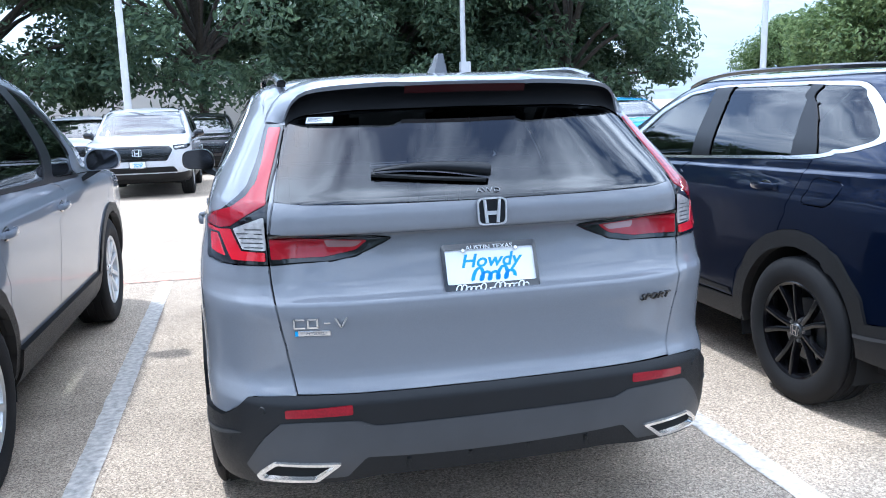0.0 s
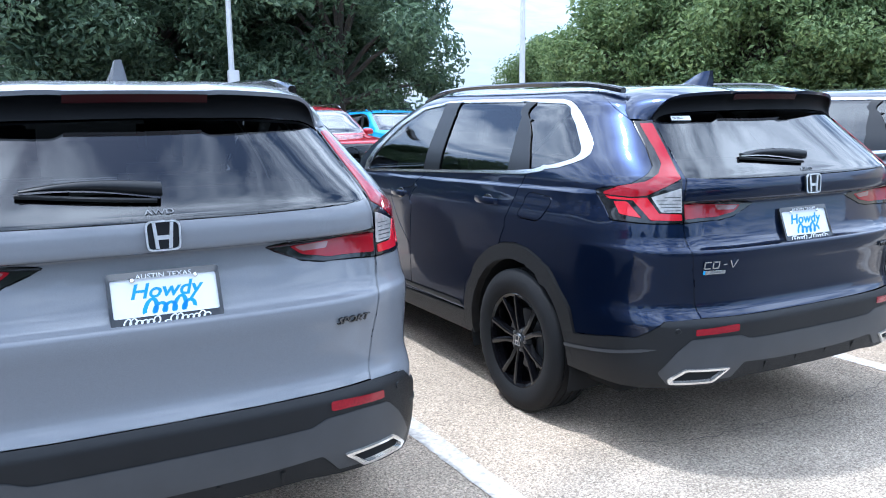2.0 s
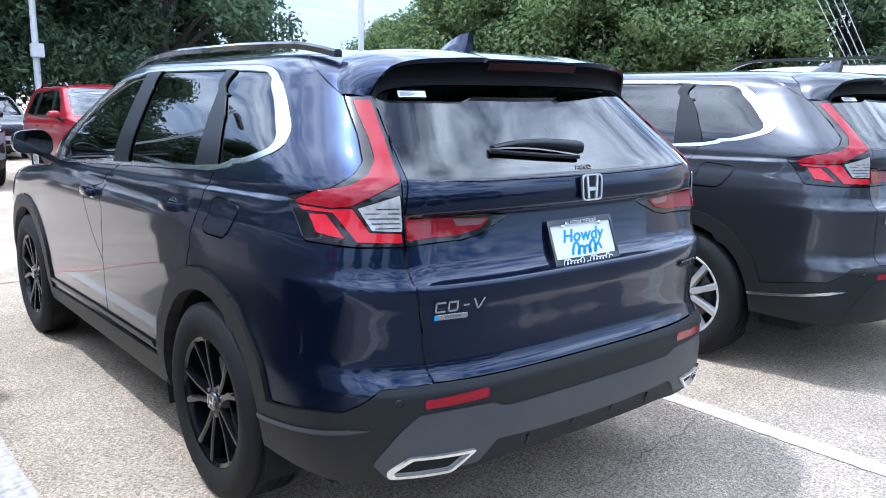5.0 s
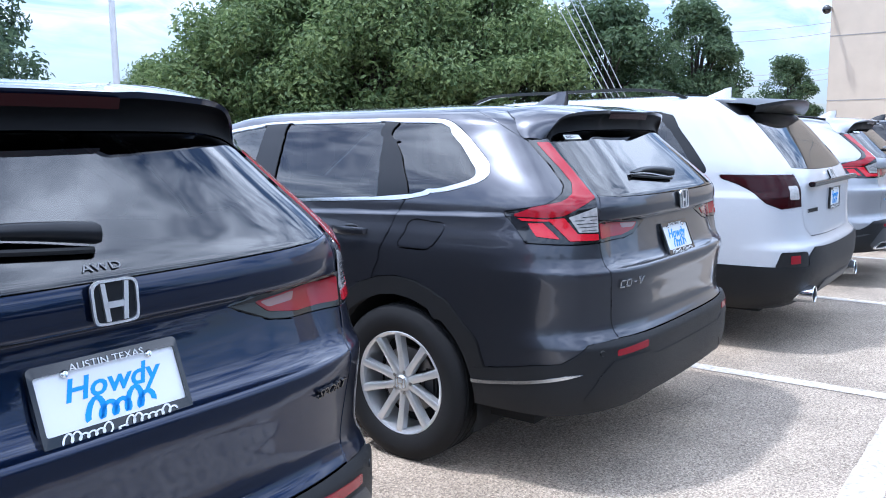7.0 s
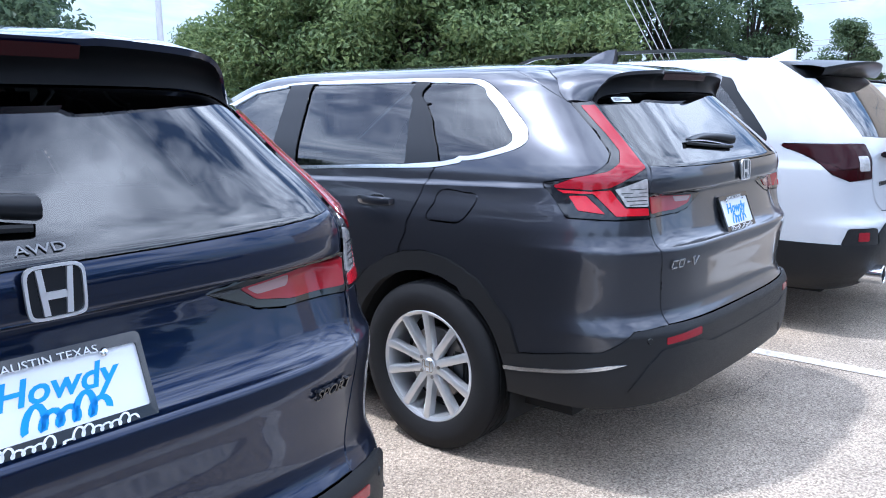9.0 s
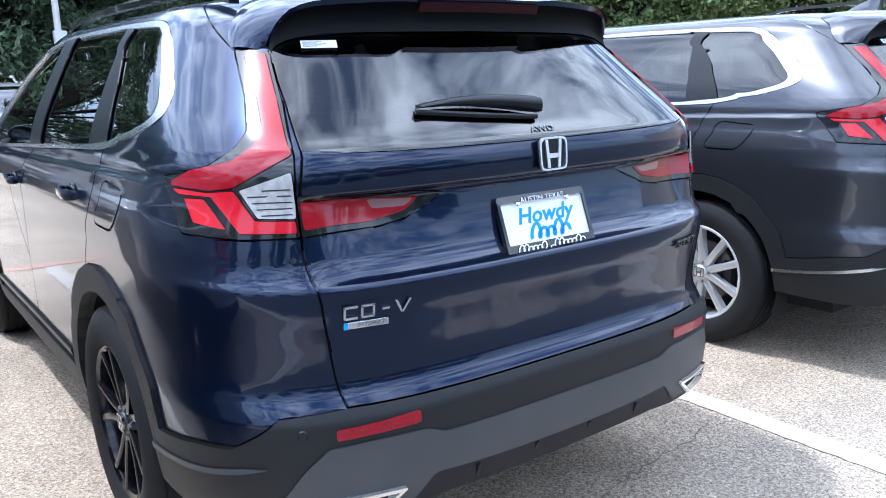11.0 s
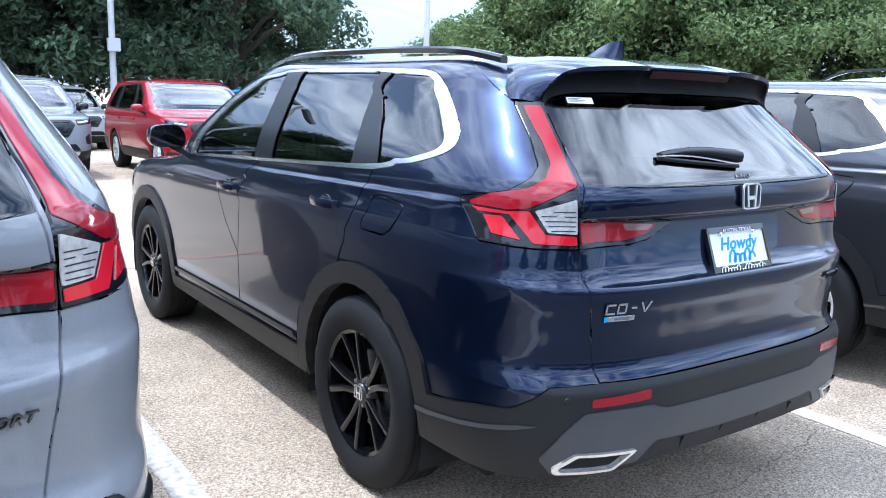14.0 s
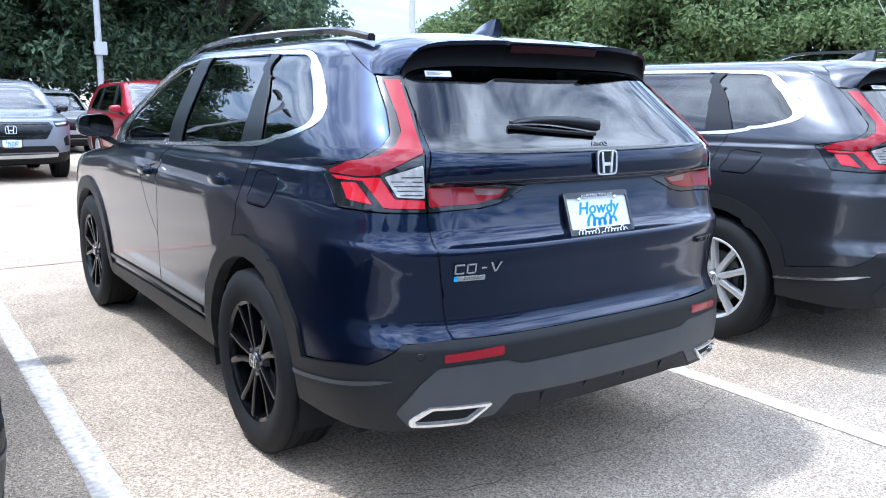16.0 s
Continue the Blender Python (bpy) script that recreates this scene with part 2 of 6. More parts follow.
def text_mesh(words, size, mat, parent, name, m, depth=0.002, label="", squeeze=1.0, shear=0.0, bold=0.0):
    """Letters of the built-in font, in the x, z plane, facing -y."""
    c = bpy.data.curves.new("letters", "FONT")
    c.body, c.size, c.align_x, c.align_y, c.extrude, c.shear = words, size, "CENTER", "CENTER", depth, shear
    c.resolution_u, c.offset = 3, bold
    tmp = bpy.data.objects.new("letters", c)
    scene.collection.objects.link(tmp)
    bpy.context.view_layer.update()
    me = bpy.data.meshes.new_from_object(tmp)
    bpy.data.objects.remove(tmp)
    me.transform(Matrix.Rotation(radians(90), 4, "X") @ Matrix.Diagonal((squeeze, 1, 1, 1)))
    me.materials.clear()
    me.materials.append(mat)
    ob = new(name, me)
    ob.parent, ob.matrix_local = parent, m
    if label:
        ob["label"] = label
    return ob


def curve(*keys):
    """A smooth line through (place, value) keys that never overshoots."""
    k = np.array(keys, float)
    x, y = k[:, 0], k[:, 1]
    h, d = np.diff(x), np.diff(y) / np.diff(x)
    m = np.zeros(len(x))
    m[0], m[-1] = d[0], d[-1]
    for i in range(1, len(x) - 1):
        if d[i - 1] * d[i] > 0:
            w1, w2 = 2 * h[i] + h[i - 1], h[i] + 2 * h[i - 1]
            m[i] = (w1 + w2) / (w1 / d[i - 1] + w2 / d[i])

    def f(v):
        v = min(max(v, x[0]), x[-1])
        i = min(int(np.searchsorted(x, v, "right")) - 1, len(x) - 2)
        s = (v - x[i]) / h[i]
        return float((1 + 2 * s) * (1 - s) ** 2 * y[i] + s * (1 - s) ** 2 * h[i] * m[i] + s * s * (3 - 2 * s) * y[i + 1] + s * s * (s - 1) * h[i] * m[i + 1])
    return f


def fillet(poly, r, n=4):
    """Rounds the corners of a closed outline."""
    out = []
    k = len(poly)
    for i in range(k):
        a, p, b = Vector(poly[i - 1]), Vector(poly[i]), Vector(poly[(i + 1) % k])
        da, db = a - p, b - p
        ra, rb = min(r, da.length * 0.45), min(r, db.length * 0.45)
        s, e = p + da.normalized() * ra, p + db.normalized() * rb
        for j in range(n + 1):
            u = j / n
            out.append(tuple((1 - u) ** 2 * s + 2 * u * (1 - u) * p + u * u * e))
    return out


def inside(poly, x, y):
    hit = False
    j = len(poly) - 1
    for i in range(len(poly)):
        xi, yi = poly[i]
        xj, yj = poly[j]
        if (yi > y) != (yj > y) and x < (xj - xi) * (y - yi) / (yj - yi) + xi:
            hit = not hit
        j = i
    return hit


def loop(a, b, n):
    return [a + (b - a) * i / n for i in range(n + 1)]


# ---------------------------------------------------------------- car skin
class Skin:
    """Half a car body as one smooth sheet. t runs round it from the middle of the tail (0) by the flank (1 to 2) to the middle of the nose (3); z is the height."""

    def __init__(self, rear, width, front, rear_corner, front_corner, shape, dent=None, bend=None):
        self.rear, self.width, self.front, self.rc, self.fc = rear, width, front, rear_corner, front_corner
        self.e, self.dent, self.bend = 2 / shape, dent, bend

    def at(self, t, z):
        w, e = self.width(z), self.e
        yr, yf, dr, df = self.rear(z), self.front(z), self.rc(z), self.fc(z)
        if t <= 1:
            a = max(t, 0) * math.pi / 2
            x, y = w * math.sin(a) ** e, yr + dr * (1 - max(math.cos(a), 0) ** e)
        elif t < 2:
            x, y = w, yr + dr + (t - 1) * (yf - df - yr - dr)
        else:
            a = min(t - 2, 1) * math.pi / 2
            x, y = w * max(math.cos(a), 0) ** e, yf - df + df * math.sin(a) ** e
        zz = z
        if self.dent:
            y += self.dent(x, z) if t < 1 else 0
        if self.bend:
            x, y, zz = self.bend(x, y, z)
        return Vector((x, y, zz))

    def R(self, x, z):
        """The sheet's place of a point of the tail, by its distance from the middle."""
        return (math.asin(min(x / self.width(z), 1) ** (1 / self.e)) * 2 / math.pi, z)

    def S(self, y, z):
        """The same of a point of the flank, by its distance from the tail."""
        yr, yf, dr, df = self.rear(z), self.front(z), self.rc(z), self.fc(z)
        if y < yr + dr:
            return (math.acos(min(max(1 - (y - yr) / dr, 0), 1) ** (1 / self.e)) * 2 / math.pi, z)
        if y < yf - df:
            return (1 + (y - yr - dr) / (yf - df - yr - dr), z)
        return (2 + math.asin(min((y - yf + df) / df, 1) ** (1 / self.e)) * 2 / math.pi, z)

    def F(self, x, z):
        """The same of a point of the nose."""
        return (2 + math.acos(min(x / self.width(z), 1) ** (1 / self.e)) * 2 / math.pi, z)

    def normal(self, t, z):
        d = 1e-3
        a = self.at(min(t + d, 3), z) - self.at(max(t - d, 0), z)
        b = self.at(t, z + 2 * d) - self.at(t, z - 2 * d)
        n = a.cross(b)
        return n.normalized() if n.length > 1e-9 else Vector((0, -1, 0))

    def carve(self, columns, rows, areas):
        """Cuts the sheet along the outlines of the areas (name, outline); a later one overrides. Returns the faces, by name, as outlines in t, z."""
        bm = bmesh.new()
        grid = [[bm.verts.new((t, z, 0)) for z in rows] for t in columns]
        for i in range(len(columns) - 1):
            for j in range(len(rows) - 1):
                bm.faces.new((grid[i][j], grid[i + 1][j], grid[i + 1][j + 1], grid[i][j + 1]))
        tag = bm.faces.layers.int.new("area")
        names = ["body"]
        for name, poly in areas:
            for (x0, y0), (x1, y1) in zip(poly, poly[1:] + poly[:1]):
                if abs(x1 - x0) + abs(y1 - y0) < 1e-6:
                    continue
                lo = (min(x0, x1) - 1e-5, min(y0, y1) - 1e-5)
                hi = (max(x0, x1) + 1e-5, max(y0, y1) + 1e-5)
                fs = []
                for f in bm.faces:
                    vs = f.verts
                    if max(v.co.x for v in vs) > lo[0] and min(v.co.x for v in vs) < hi[0] and max(v.co.y for v in vs) > lo[1] and min(v.co.y for v in vs) < hi[1]:
                        fs.append(f)
                geom = fs + list({e for f in fs for e in f.edges}) + list({v for f in fs for v in f.verts})
                bmesh.ops.bisect_plane(bm, geom=geom, dist=1e-6, plane_co=(x0, y0, 0), plane_no=(y1 - y0, x0 - x1, 0))
            if name not in names:
                names.append(name)
            k = names.index(name)
            for f in bm.faces:
                c = f.calc_center_median()
                if inside(poly, c.x, c.y):
                    f[tag] = k
        out = {}
        for f in bm.faces:
            out.setdefault(names[f[tag]], []).append([(v.co.x, v.co.y) for v in f.verts])
        bm.free()
        self.cache = {}
        return out

    def place(self, t, z):
        key = (round(t, 6), round(z, 6))
        if key not in self.cache:
            self.cache[key] = (self.at(t, z), self.normal(t, z))
        return self.cache[key]

    def panel(self, faces, side="both", lift=0.0, gap=0.0036, edge=0.018):
        """Faces of the sheet as a mesh on the body, lifted off it, its border drawn in by the gap and folded inwards. side: right, left, or both halves in one."""
        bm = bmesh.new()
        layer = bm.verts.layers.float_vector.new("n")
        for s in ((1, -1) if side == "both" else (1,) if side == "right" else (-1,)):
            made = {}
            for f in faces:
                vs = []
                for t, z in f:
                    key = (round(t, 5), round(z, 5))
                    if key not in made:
                        p, n = self.place(t, z)
                        q = p + n * lift
                        v = made[key] = bm.verts.new((0.0 if p.x < 2e-4 else s * q.x, q.y, q.z))
                        v[layer] = (0.0 if p.x < 2e-4 else s * n.x, n.y, n.z)
                    if made[key] not in vs:
                        vs.append(made[key])
                if len(vs) > 2:
                    try:
                        bm.faces.new(vs if s > 0 else vs[::-1])
                    except ValueError:
                        pass
        bmesh.ops.remove_doubles(bm, verts=bm.verts, dist=2e-4)
        rim = [e for e in bm.edges if len(e.link_faces) == 1]
        if gap:
            drawn = {}
            for e in rim:
                a, b = e.verts
                mid, along = (a.co + b.co) / 2, (b.co - a.co)
                to = e.link_faces[0].calc_center_median() - mid
                if along.length > 1e-7:
                    along.normalize()
                    to = to - along * to.dot(along)
                    if to.length > 1e-9:
                        for v in (a, b):
                            drawn[v] = drawn.get(v, Vector()) + to.normalized()
            for v, d in drawn.items():
                if d.length > 1e-6:
                    v.co += d.normalized() * gap
        if edge:
            inward = {v: v[layer].copy() for e in rim for v in e.verts}
            r = bmesh.ops.extrude_edge_only(bm, edges=rim)
            back = {v for v in r["geom"] if isinstance(v, bmesh.types.BMVert)}
            for v in back:
                for e in v.link_edges:
                    o = e.other_vert(v)
                    if o in inward:
                        v.co = v.co - inward[o] * edge
                        v[layer] = inward[o]
                        break
        return bm


def skin_part(name, bm, mat, parent, label=""):
    """A panel as a part, shaded by the sheet's own normals."""
    layer = bm.verts.layers.float_vector["n"]
    normals = [tuple(v[layer]) for v in bm.verts]
    for f in bm.faces:
        f.smooth = True
    me = bpy.data.meshes.new(name)
    bm.to_mesh(me)
    bm.free()
    me.materials.append(mat)
    me.normals_split_custom_set_from_vertices(normals)
    ob = new(name, me)
    ob.parent = parent
    if label:
        ob["label"] = label
    return ob


# ---------------------------------------------------------------- wheels
def tyre_mesh(radius, width, rim):
    """A tyre with grooves round its tread, laid along x, outer side at -x."""
    h = width / 2
    side = [(rim - 0.012, -h * 0.80), (rim + 0.004, -h * 0.93), (rim + 0.03, -h * 1.0), ((rim + radius) / 2, -h * 1.06), (radius - 0.035, -h * 1.0), (radius - 0.014, -h * 0.90)]
    tread = []
    for c in (-0.62, -0.2, 0.2, 0.62):
        tread += [(radius - 0.002, h * c - 0.007), (radius - 0.009, h * c - 0.005), (radius - 0.009, h * c + 0.005), (radius - 0.002, h * c + 0.007)]
    prof = side + [(radius - 0.004, -h * 0.82)] + tread + [(radius - 0.004, h * 0.82)] + [(r, -s) for r, s in side[::-1]]
    bm = lathe(prof, 60)
    k = len(prof)
    bm.verts.ensure_lookup_table()
    # cross sipes on the shoulders
    for i in range(60):
        if i % 2:
            for j in (4, 5, k - 6, k - 5):
                v = bm.verts[i * k + j]
                f = 1 - 0.006 / radius
                v.co.y *= f
                v.co.z *= f
    return bm


def wheel(parent, x, y, z, radius, width, rim, style, face=-1):
    """A wheel whose outer side looks to -x (face -1) or +x."""
    hub = new("wheel")
    hub.parent = parent
    hub.matrix_local = pose(x, y, z, 0, 0, 0 if face < 0 else 180)
    spoke_mat = {"black": M_RIMBLACK, "silver": M_RIMSILVER, "two": M_RIMSILVER}[style]
    key = (radius, width, rim, style)
    if key not in WHEELS:
        meshes = []
        t = mesh_from(tyre_mesh(radius, width, rim), "tyre", M_RUBBER, True, 50)
        meshes.append(("tyre", t, ""))
        o = -width / 2
        barrel = lathe([(rim - 0.002, o + 0.028), (rim + 0.006, o + 0.016), (rim - 0.004, o + 0.010), (rim - 0.018, o + 0.018), (rim - 0.026, o + 0.06), (rim - 0.03, -o - 0.03)], 60)
        meshes.append(("rim", mesh_from(barrel, "rim", spoke_mat, True, 40), ""))
        sp = bmesh.new()
        n = 5
        for i in range(n):
            for s in (-1, 1):
                a0, a1 = (0.20, 0.20) if style == "black" else (0.30, 0.22)
                w0, w1 = (0.018, 0.014) if style != "black" else (0.014, 0.011)
                pts = []
                for r, a, w, d in ((0.045, s * a0 * 1.2, w0, 0.030), (rim * 0.55, s * a0, w0 * 0.85, 0.022), (rim * 0.93, s * a1 * 1.25, w1 * 1.25, 0.012), (rim - 0.006, s * a1 * 1.35, w1 * 1.6, 0.014)):
                    aa = 2 * math.pi * i / n + a
                    c = Vector((o + d, r * math.cos(aa), r * math.sin(aa)))
                    u = Vector((0, -math.sin(aa), math.cos(aa)))
                    pts.append((c, u, w))
                rings = []
                for c, u, w in pts:
                    rings.append([sp.verts.new(c + u * w * f + Vector((g, 0, 0))) for f, g in ((-1.25, 0.035), (-1, 0.004), (-0.55, 0), (0.55, 0), (1, 0.004), (1.25, 0.035))])
                for p, q in zip(rings, rings[1:]):
                    for k in range(6):
                        sp.faces.new((p[k], p[(k + 1) % 6], q[(k + 1) % 6], q[k]))
        bmesh.ops.recalc_face_normals(sp, faces=sp.faces)
        meshes.append(("spokes", mesh_from(sp, "spokes", spoke_mat, True, 40), "paired spokes"))
        cap = lathe([(0.0005, o + 0.018), (0.024, o + 0.018), (0.030, o + 0.021), (0.034, o + 0.030), (0.062, o + 0.036), (0.070, o + 0.06)], 30)
        meshes.append(("hub_cap", mesh_from(cap, "hub_cap", M_RIMDARK if style == "black" else spoke_mat, True, 40), ""))
        em = bmesh.new()
        for m in emblem_pieces(0.030, 0.026):
            v0 = len(em.verts)
            em.from_mesh(m)
            bpy.data.meshes.remove(m)
        em.transform(Matrix.Translation((o + 0.016, 0, 0)) @ Matrix.Rotation(radians(-90), 4, "Z"))
        meshes.append(("badge", mesh_from(em, "badge", M_CHROME, False), "small chrome badge"))
        for i in range(5):
            nuts = bmesh.new()
            a = 2 * math.pi * (i + 0.5) / 5
            bmesh.ops.create_cone(nuts, cap_ends=True, segments=6, radius1=0.010, radius2=0.008, depth=0.02, matrix=Matrix.Translation((o + 0.036, 0.052 * math.cos(a), 0.052 * math.sin(a))) @ Matrix.Rotation(radians(-90), 4, "Y"))
            meshes.append(("wheel_nut", mesh_from(nuts, "wheel_nut", M_DISC, False), ""))
        disc = lathe([(0.07, o + 0.085), (0.155, o + 0.085), (0.158, o + 0.09), (0.158, o + 0.105), (0.07, o + 0.107)], 40)
        meshes.append(("brake_disc", mesh_from(disc, "brake_disc", M_DISC, True, 40), ""))
        meshes.append(("brake_caliper", mesh_from(box(o + 0.07, o + 0.14, -0.165, -0.09, -0.07, 0.07, 0.012), "brake_caliper", M_RIMDARK), ""))
        back = lathe([(0.01, o + 0.14), (rim - 0.02, o + 0.14)], 40)
        meshes.append(("dust_shield", mesh_from(back, "dust_shield", M_VOID), ""))
        WHEELS[key] = meshes
    for name, me, label in WHEELS[key]:
        ob = new(name, me)
        ob.parent = hub
        if label:
            ob["label"] = label
    return hub


WHEELS = {}


def emblem_pieces(w, h):
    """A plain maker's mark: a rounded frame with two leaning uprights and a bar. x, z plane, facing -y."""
    out = []
    ring = fillet([(-w, -h * 0.8), (-w * 0.8, -h), (w * 0.8, -h), (w, -h * 0.8), (w * 1.04, h), (-w * 1.04, h)], w * 0.45, 4)
    inner = [(x * 0.89, z * 0.89) for x, z in ring]
    bm = bmesh.new()
    k = len(ring)
    vo = [[bm.verts.new((x, y, z)) for x, z in r] for y in (0, 0.006) for r in (ring, inner)]
    for a, b in ((0, 1), (1, 3), (3, 2), (2, 0)):
        for i in range(k):
            bm.faces.new((vo[a][i], vo[a][(i + 1) % k], vo[b][(i + 1) % k], vo[b][i]))
    bmesh.ops.recalc_face_normals(bm, faces=bm.faces)
    out.append(mesh_from(bm, "ring", M_EMBLEM, False))
    for s in (-1, 1):
        out.append(mesh_from(prism([(s * w * 0.62, h * 0.86), (s * w * 0.42, h * 0.86), (s * w * 0.27, -h * 0.84), (s * w * 0.48, -h * 0.84)][::s], 0.006), "upright", M_EMBLEM, False))
    out.append(mesh_from(prism([(-w * 0.40, h * 0.02), (w * 0.40, h * 0.02), (w * 0.34, -h * 0.26), (-w * 0.34, -h * 0.26)], 0.005), "bar", M_EMBLEM, False))
    return out


def emblem(parent, m, w=0.047, h=0.043):
    base = new("emblem")
    base.parent, base.matrix_local = parent, m
    base["label"] = "chrome maker's mark on a dark plinth"
    part("plinth", prism(fillet([(-w * 0.95, -h * 0.95), (w * 0.95, -h * 0.95), (w * 0.98, h * 0.95), (-w * 0.98, h * 0.95)], w * 0.4), 0.012, 0.002), M_SATIN, base)
    for me in emblem_pieces(w, h):
        ob = new("chrome_piece", me)
        ob.parent, ob.matrix_local = base, pose(0, -0.005, 0)


def plate(parent, m, size=1.0):
    """A dealer's paper plate in a black frame."""
    w, h = 0.157 * size, 0.078 * size
    base = new("licence_plate")
    base.parent, base.matrix_local = parent, m
    base["label"] = "white dealer plate with blue print in a black frame"
    bm = bmesh.new()
    o, i = fillet([(-w, -h), (w, -h), (w, h), (-w, h)], 0.012), None
    i = fillet([(-w * 0.94, -h * 0.67), (w * 0.94, -h * 0.67), (w * 0.94, h * 0.75), (-w * 0.94, h * 0.75)], 0.006)
    k = len(o)
    rows = [[bm.verts.new((x, y, z)) for x, z in p] for p, y in ((o, 0.012), (o, -0.002), (i, -0.003), (i, 0.004))]
    for a, b in zip(rows, rows[1:]):
        for j in range(k):
            bm.faces.new((a[j], a[(j + 1) % k], b[(j + 1) % k], b[j]))
    bmesh.ops.recalc_face_normals(bm, faces=bm.faces)
    part("plate_frame", bm, M_GLOSSBLACK, base, smooth=False)
    part("plate_sheet", box(-w * 0.97, w * 0.97, 0.003, 0.006, -h * 0.72, h * 0.80), M_PLATE, base, smooth=False)
    for s in (-1, 1):
        screw = lathe([(0.0005, -0.007), (0.005, -0.0065), (0.0075, -0.004), (0.0075, 0.002)], 14)
        screw.transform(Matrix.Translation((s * w * 0.56, 0.0, h * 0.70)) @ Matrix.Rotation(radians(90), 4, "Z"))
        part("screw", screw, M_CHROME, base)
    text_mesh("AUSTIN TEXAS", 0.021 * size, M_PLATEWHITE, base, "frame_lettering", pose(0, -0.004, h * 0.875 - 0.0065), 0.0006, squeeze=1.12)
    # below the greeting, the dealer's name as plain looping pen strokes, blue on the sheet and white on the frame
    def scrawl(bm, x, z, heights, step, thick, y, lean=0.28):
        """A pen line of loops, one for each height; a negative one hangs below the line."""
        pts = []
        for i, h in enumerate(heights):
            for j in range(12):
                u = j / 12
                v = h * (1 - math.cos(2 * math.pi * u)) / 2
                pts.append(Vector((x + (i + u) * step - 0.30 * step * math.sin(2 * math.pi * u) + lean * v, y, z + v)))
        prev = None
        for p, q in zip(pts, pts[1:]):
            d = (q - p).normalized()
            side = Vector((-d.z, 0, d.x)) * thick * (0.7 + 0.5 * abs(d.z))
            cur = [bm.verts.new(p + side), bm.verts.new(p - side)]
            if prev:
                bm.faces.new((prev[0], prev[1], cur[1], cur[0]))
            prev = cur
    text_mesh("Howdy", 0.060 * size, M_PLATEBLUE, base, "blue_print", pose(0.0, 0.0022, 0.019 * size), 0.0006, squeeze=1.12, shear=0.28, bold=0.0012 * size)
    rows = (("blue_print", M_PLATEBLUE, -0.062, -0.043, 0.0020, (0.040, 0.026, 0.025, 0.041, 0.026), 0.0270, 0.0052),
            ("frame_script", M_PLATEWHITE, -0.122, -0.0715, -0.0045, (0.017, 0.017, 0.010, 0.010, 0.010, 0.017, -0.006, 0.002, 0.017, 0.017, 0.010, 0.010, 0.010, 0.017, 0.010), 0.0158, 0.0019))
    for name, mat, x, z, y, heights, step, thick in rows:
        bm = bmesh.new()
        scrawl(bm, x * size, z * size, [v * size for v in heights], step * size, thick * size, y)
        bmesh.ops.recalc_face_normals(bm, faces=bm.faces)
        part(name, bm, mat, base, smooth=False)
    return base


# ---------------------------------------------------------------- crossover
def circle(skin, y, z, r, a0=0, a1=360, n=28):
    return [skin.S(y + r * math.cos(radians(a)), z + r * math.sin(radians(a))) for a in loop(a0, a1, n)][: None if a1 - a0 < 360 else -1]


CROSS = Skin(
    rear=curve((0.20, 0.24), (0.27, 0.12), (0.36, 0.055), (0.48, 0.032), (0.62, 0.030), (0.655, 0.046), (0.69, 0.068), (0.72, 0.074), (0.84, 0.060), (0.92, 0.047), (0.938, 0.048), (0.965, 0.066), (1.0, 0.078), (1.12, 0.084), (1.19, 0.082), (1.24, 0.094), (1.255, 0.108), (1.32, 0.177), (1.40, 0.263), (1.47, 0.339), (1.53, 0.406), (1.56, 0.452), (1.59, 0.55), (1.61, 0.62), (1.635, 0.72), (1.647, 0.90), (1.655, 1.1), (1.66, 1.3), (1.665, 1.6)),
    width=curve((0.20, 0.84), (0.30, 0.895), (0.45, 0.918), (0.60, 0.922), (0.80, 0.923), (0.92, 0.922), (1.0, 0.917), (1.06, 0.907), (1.12, 0.892), (1.16, 0.885), (1.20, 0.880), (1.26, 0.861), (1.40, 0.793), (1.50, 0.738), (1.58, 0.688), (1.61, 0.655), (1.635, 0.56), (1.647, 0.45), (1.655, 0.33), (1.66, 0.21), (1.663, 0.11), (1.665, 0.0001)),
    front=curve((0.20, 4.40), (0.35, 4.60), (0.55, 4.69), (0.80, 4.68), (0.92, 4.60), (0.98, 4.45), (1.02, 4.20), (1.05, 3.90), (1.075, 3.62), (1.10, 3.50), (1.20, 3.36), (1.40, 3.04), (1.52, 2.82), (1.58, 2.66), (1.62, 2.48), (1.65, 2.25), (1.665, 2.0)),
    rear_corner=curve((0.2, 0.75), (1.30, 0.80), (1.40, 0.84), (1.50, 0.84), (1.60, 0.60), (1.64, 0.50), (1.665, 0.1)),
    front_corner=curve((0.2, 0.9), (0.9, 1.0), (1.05, 0.8), (1.15, 0.5), (1.5, 0.5), (1.62, 0.4), (1.665, 0.1)),
    shape=4.0,
    dent=None)
_dz = curve((0.20, 0), (0.940, 0), (0.956, 0.017), (1.0, 0.028), (1.10, 0.046), (1.135, 0.050), (1.150, 0.004), (1.17, 0), (1.7, 0))
_dx = curve((0, 1), (0.58, 1), (0.66, 0.35), (0.70, 0), (2, 0))
CROSS.dent = lambda x, z: _dz(z) * _dx(x)


def ease(v, a, b):
    u = min(max((v - a) / (b - a), 0), 1)
    return u * u * (3 - 2 * u)


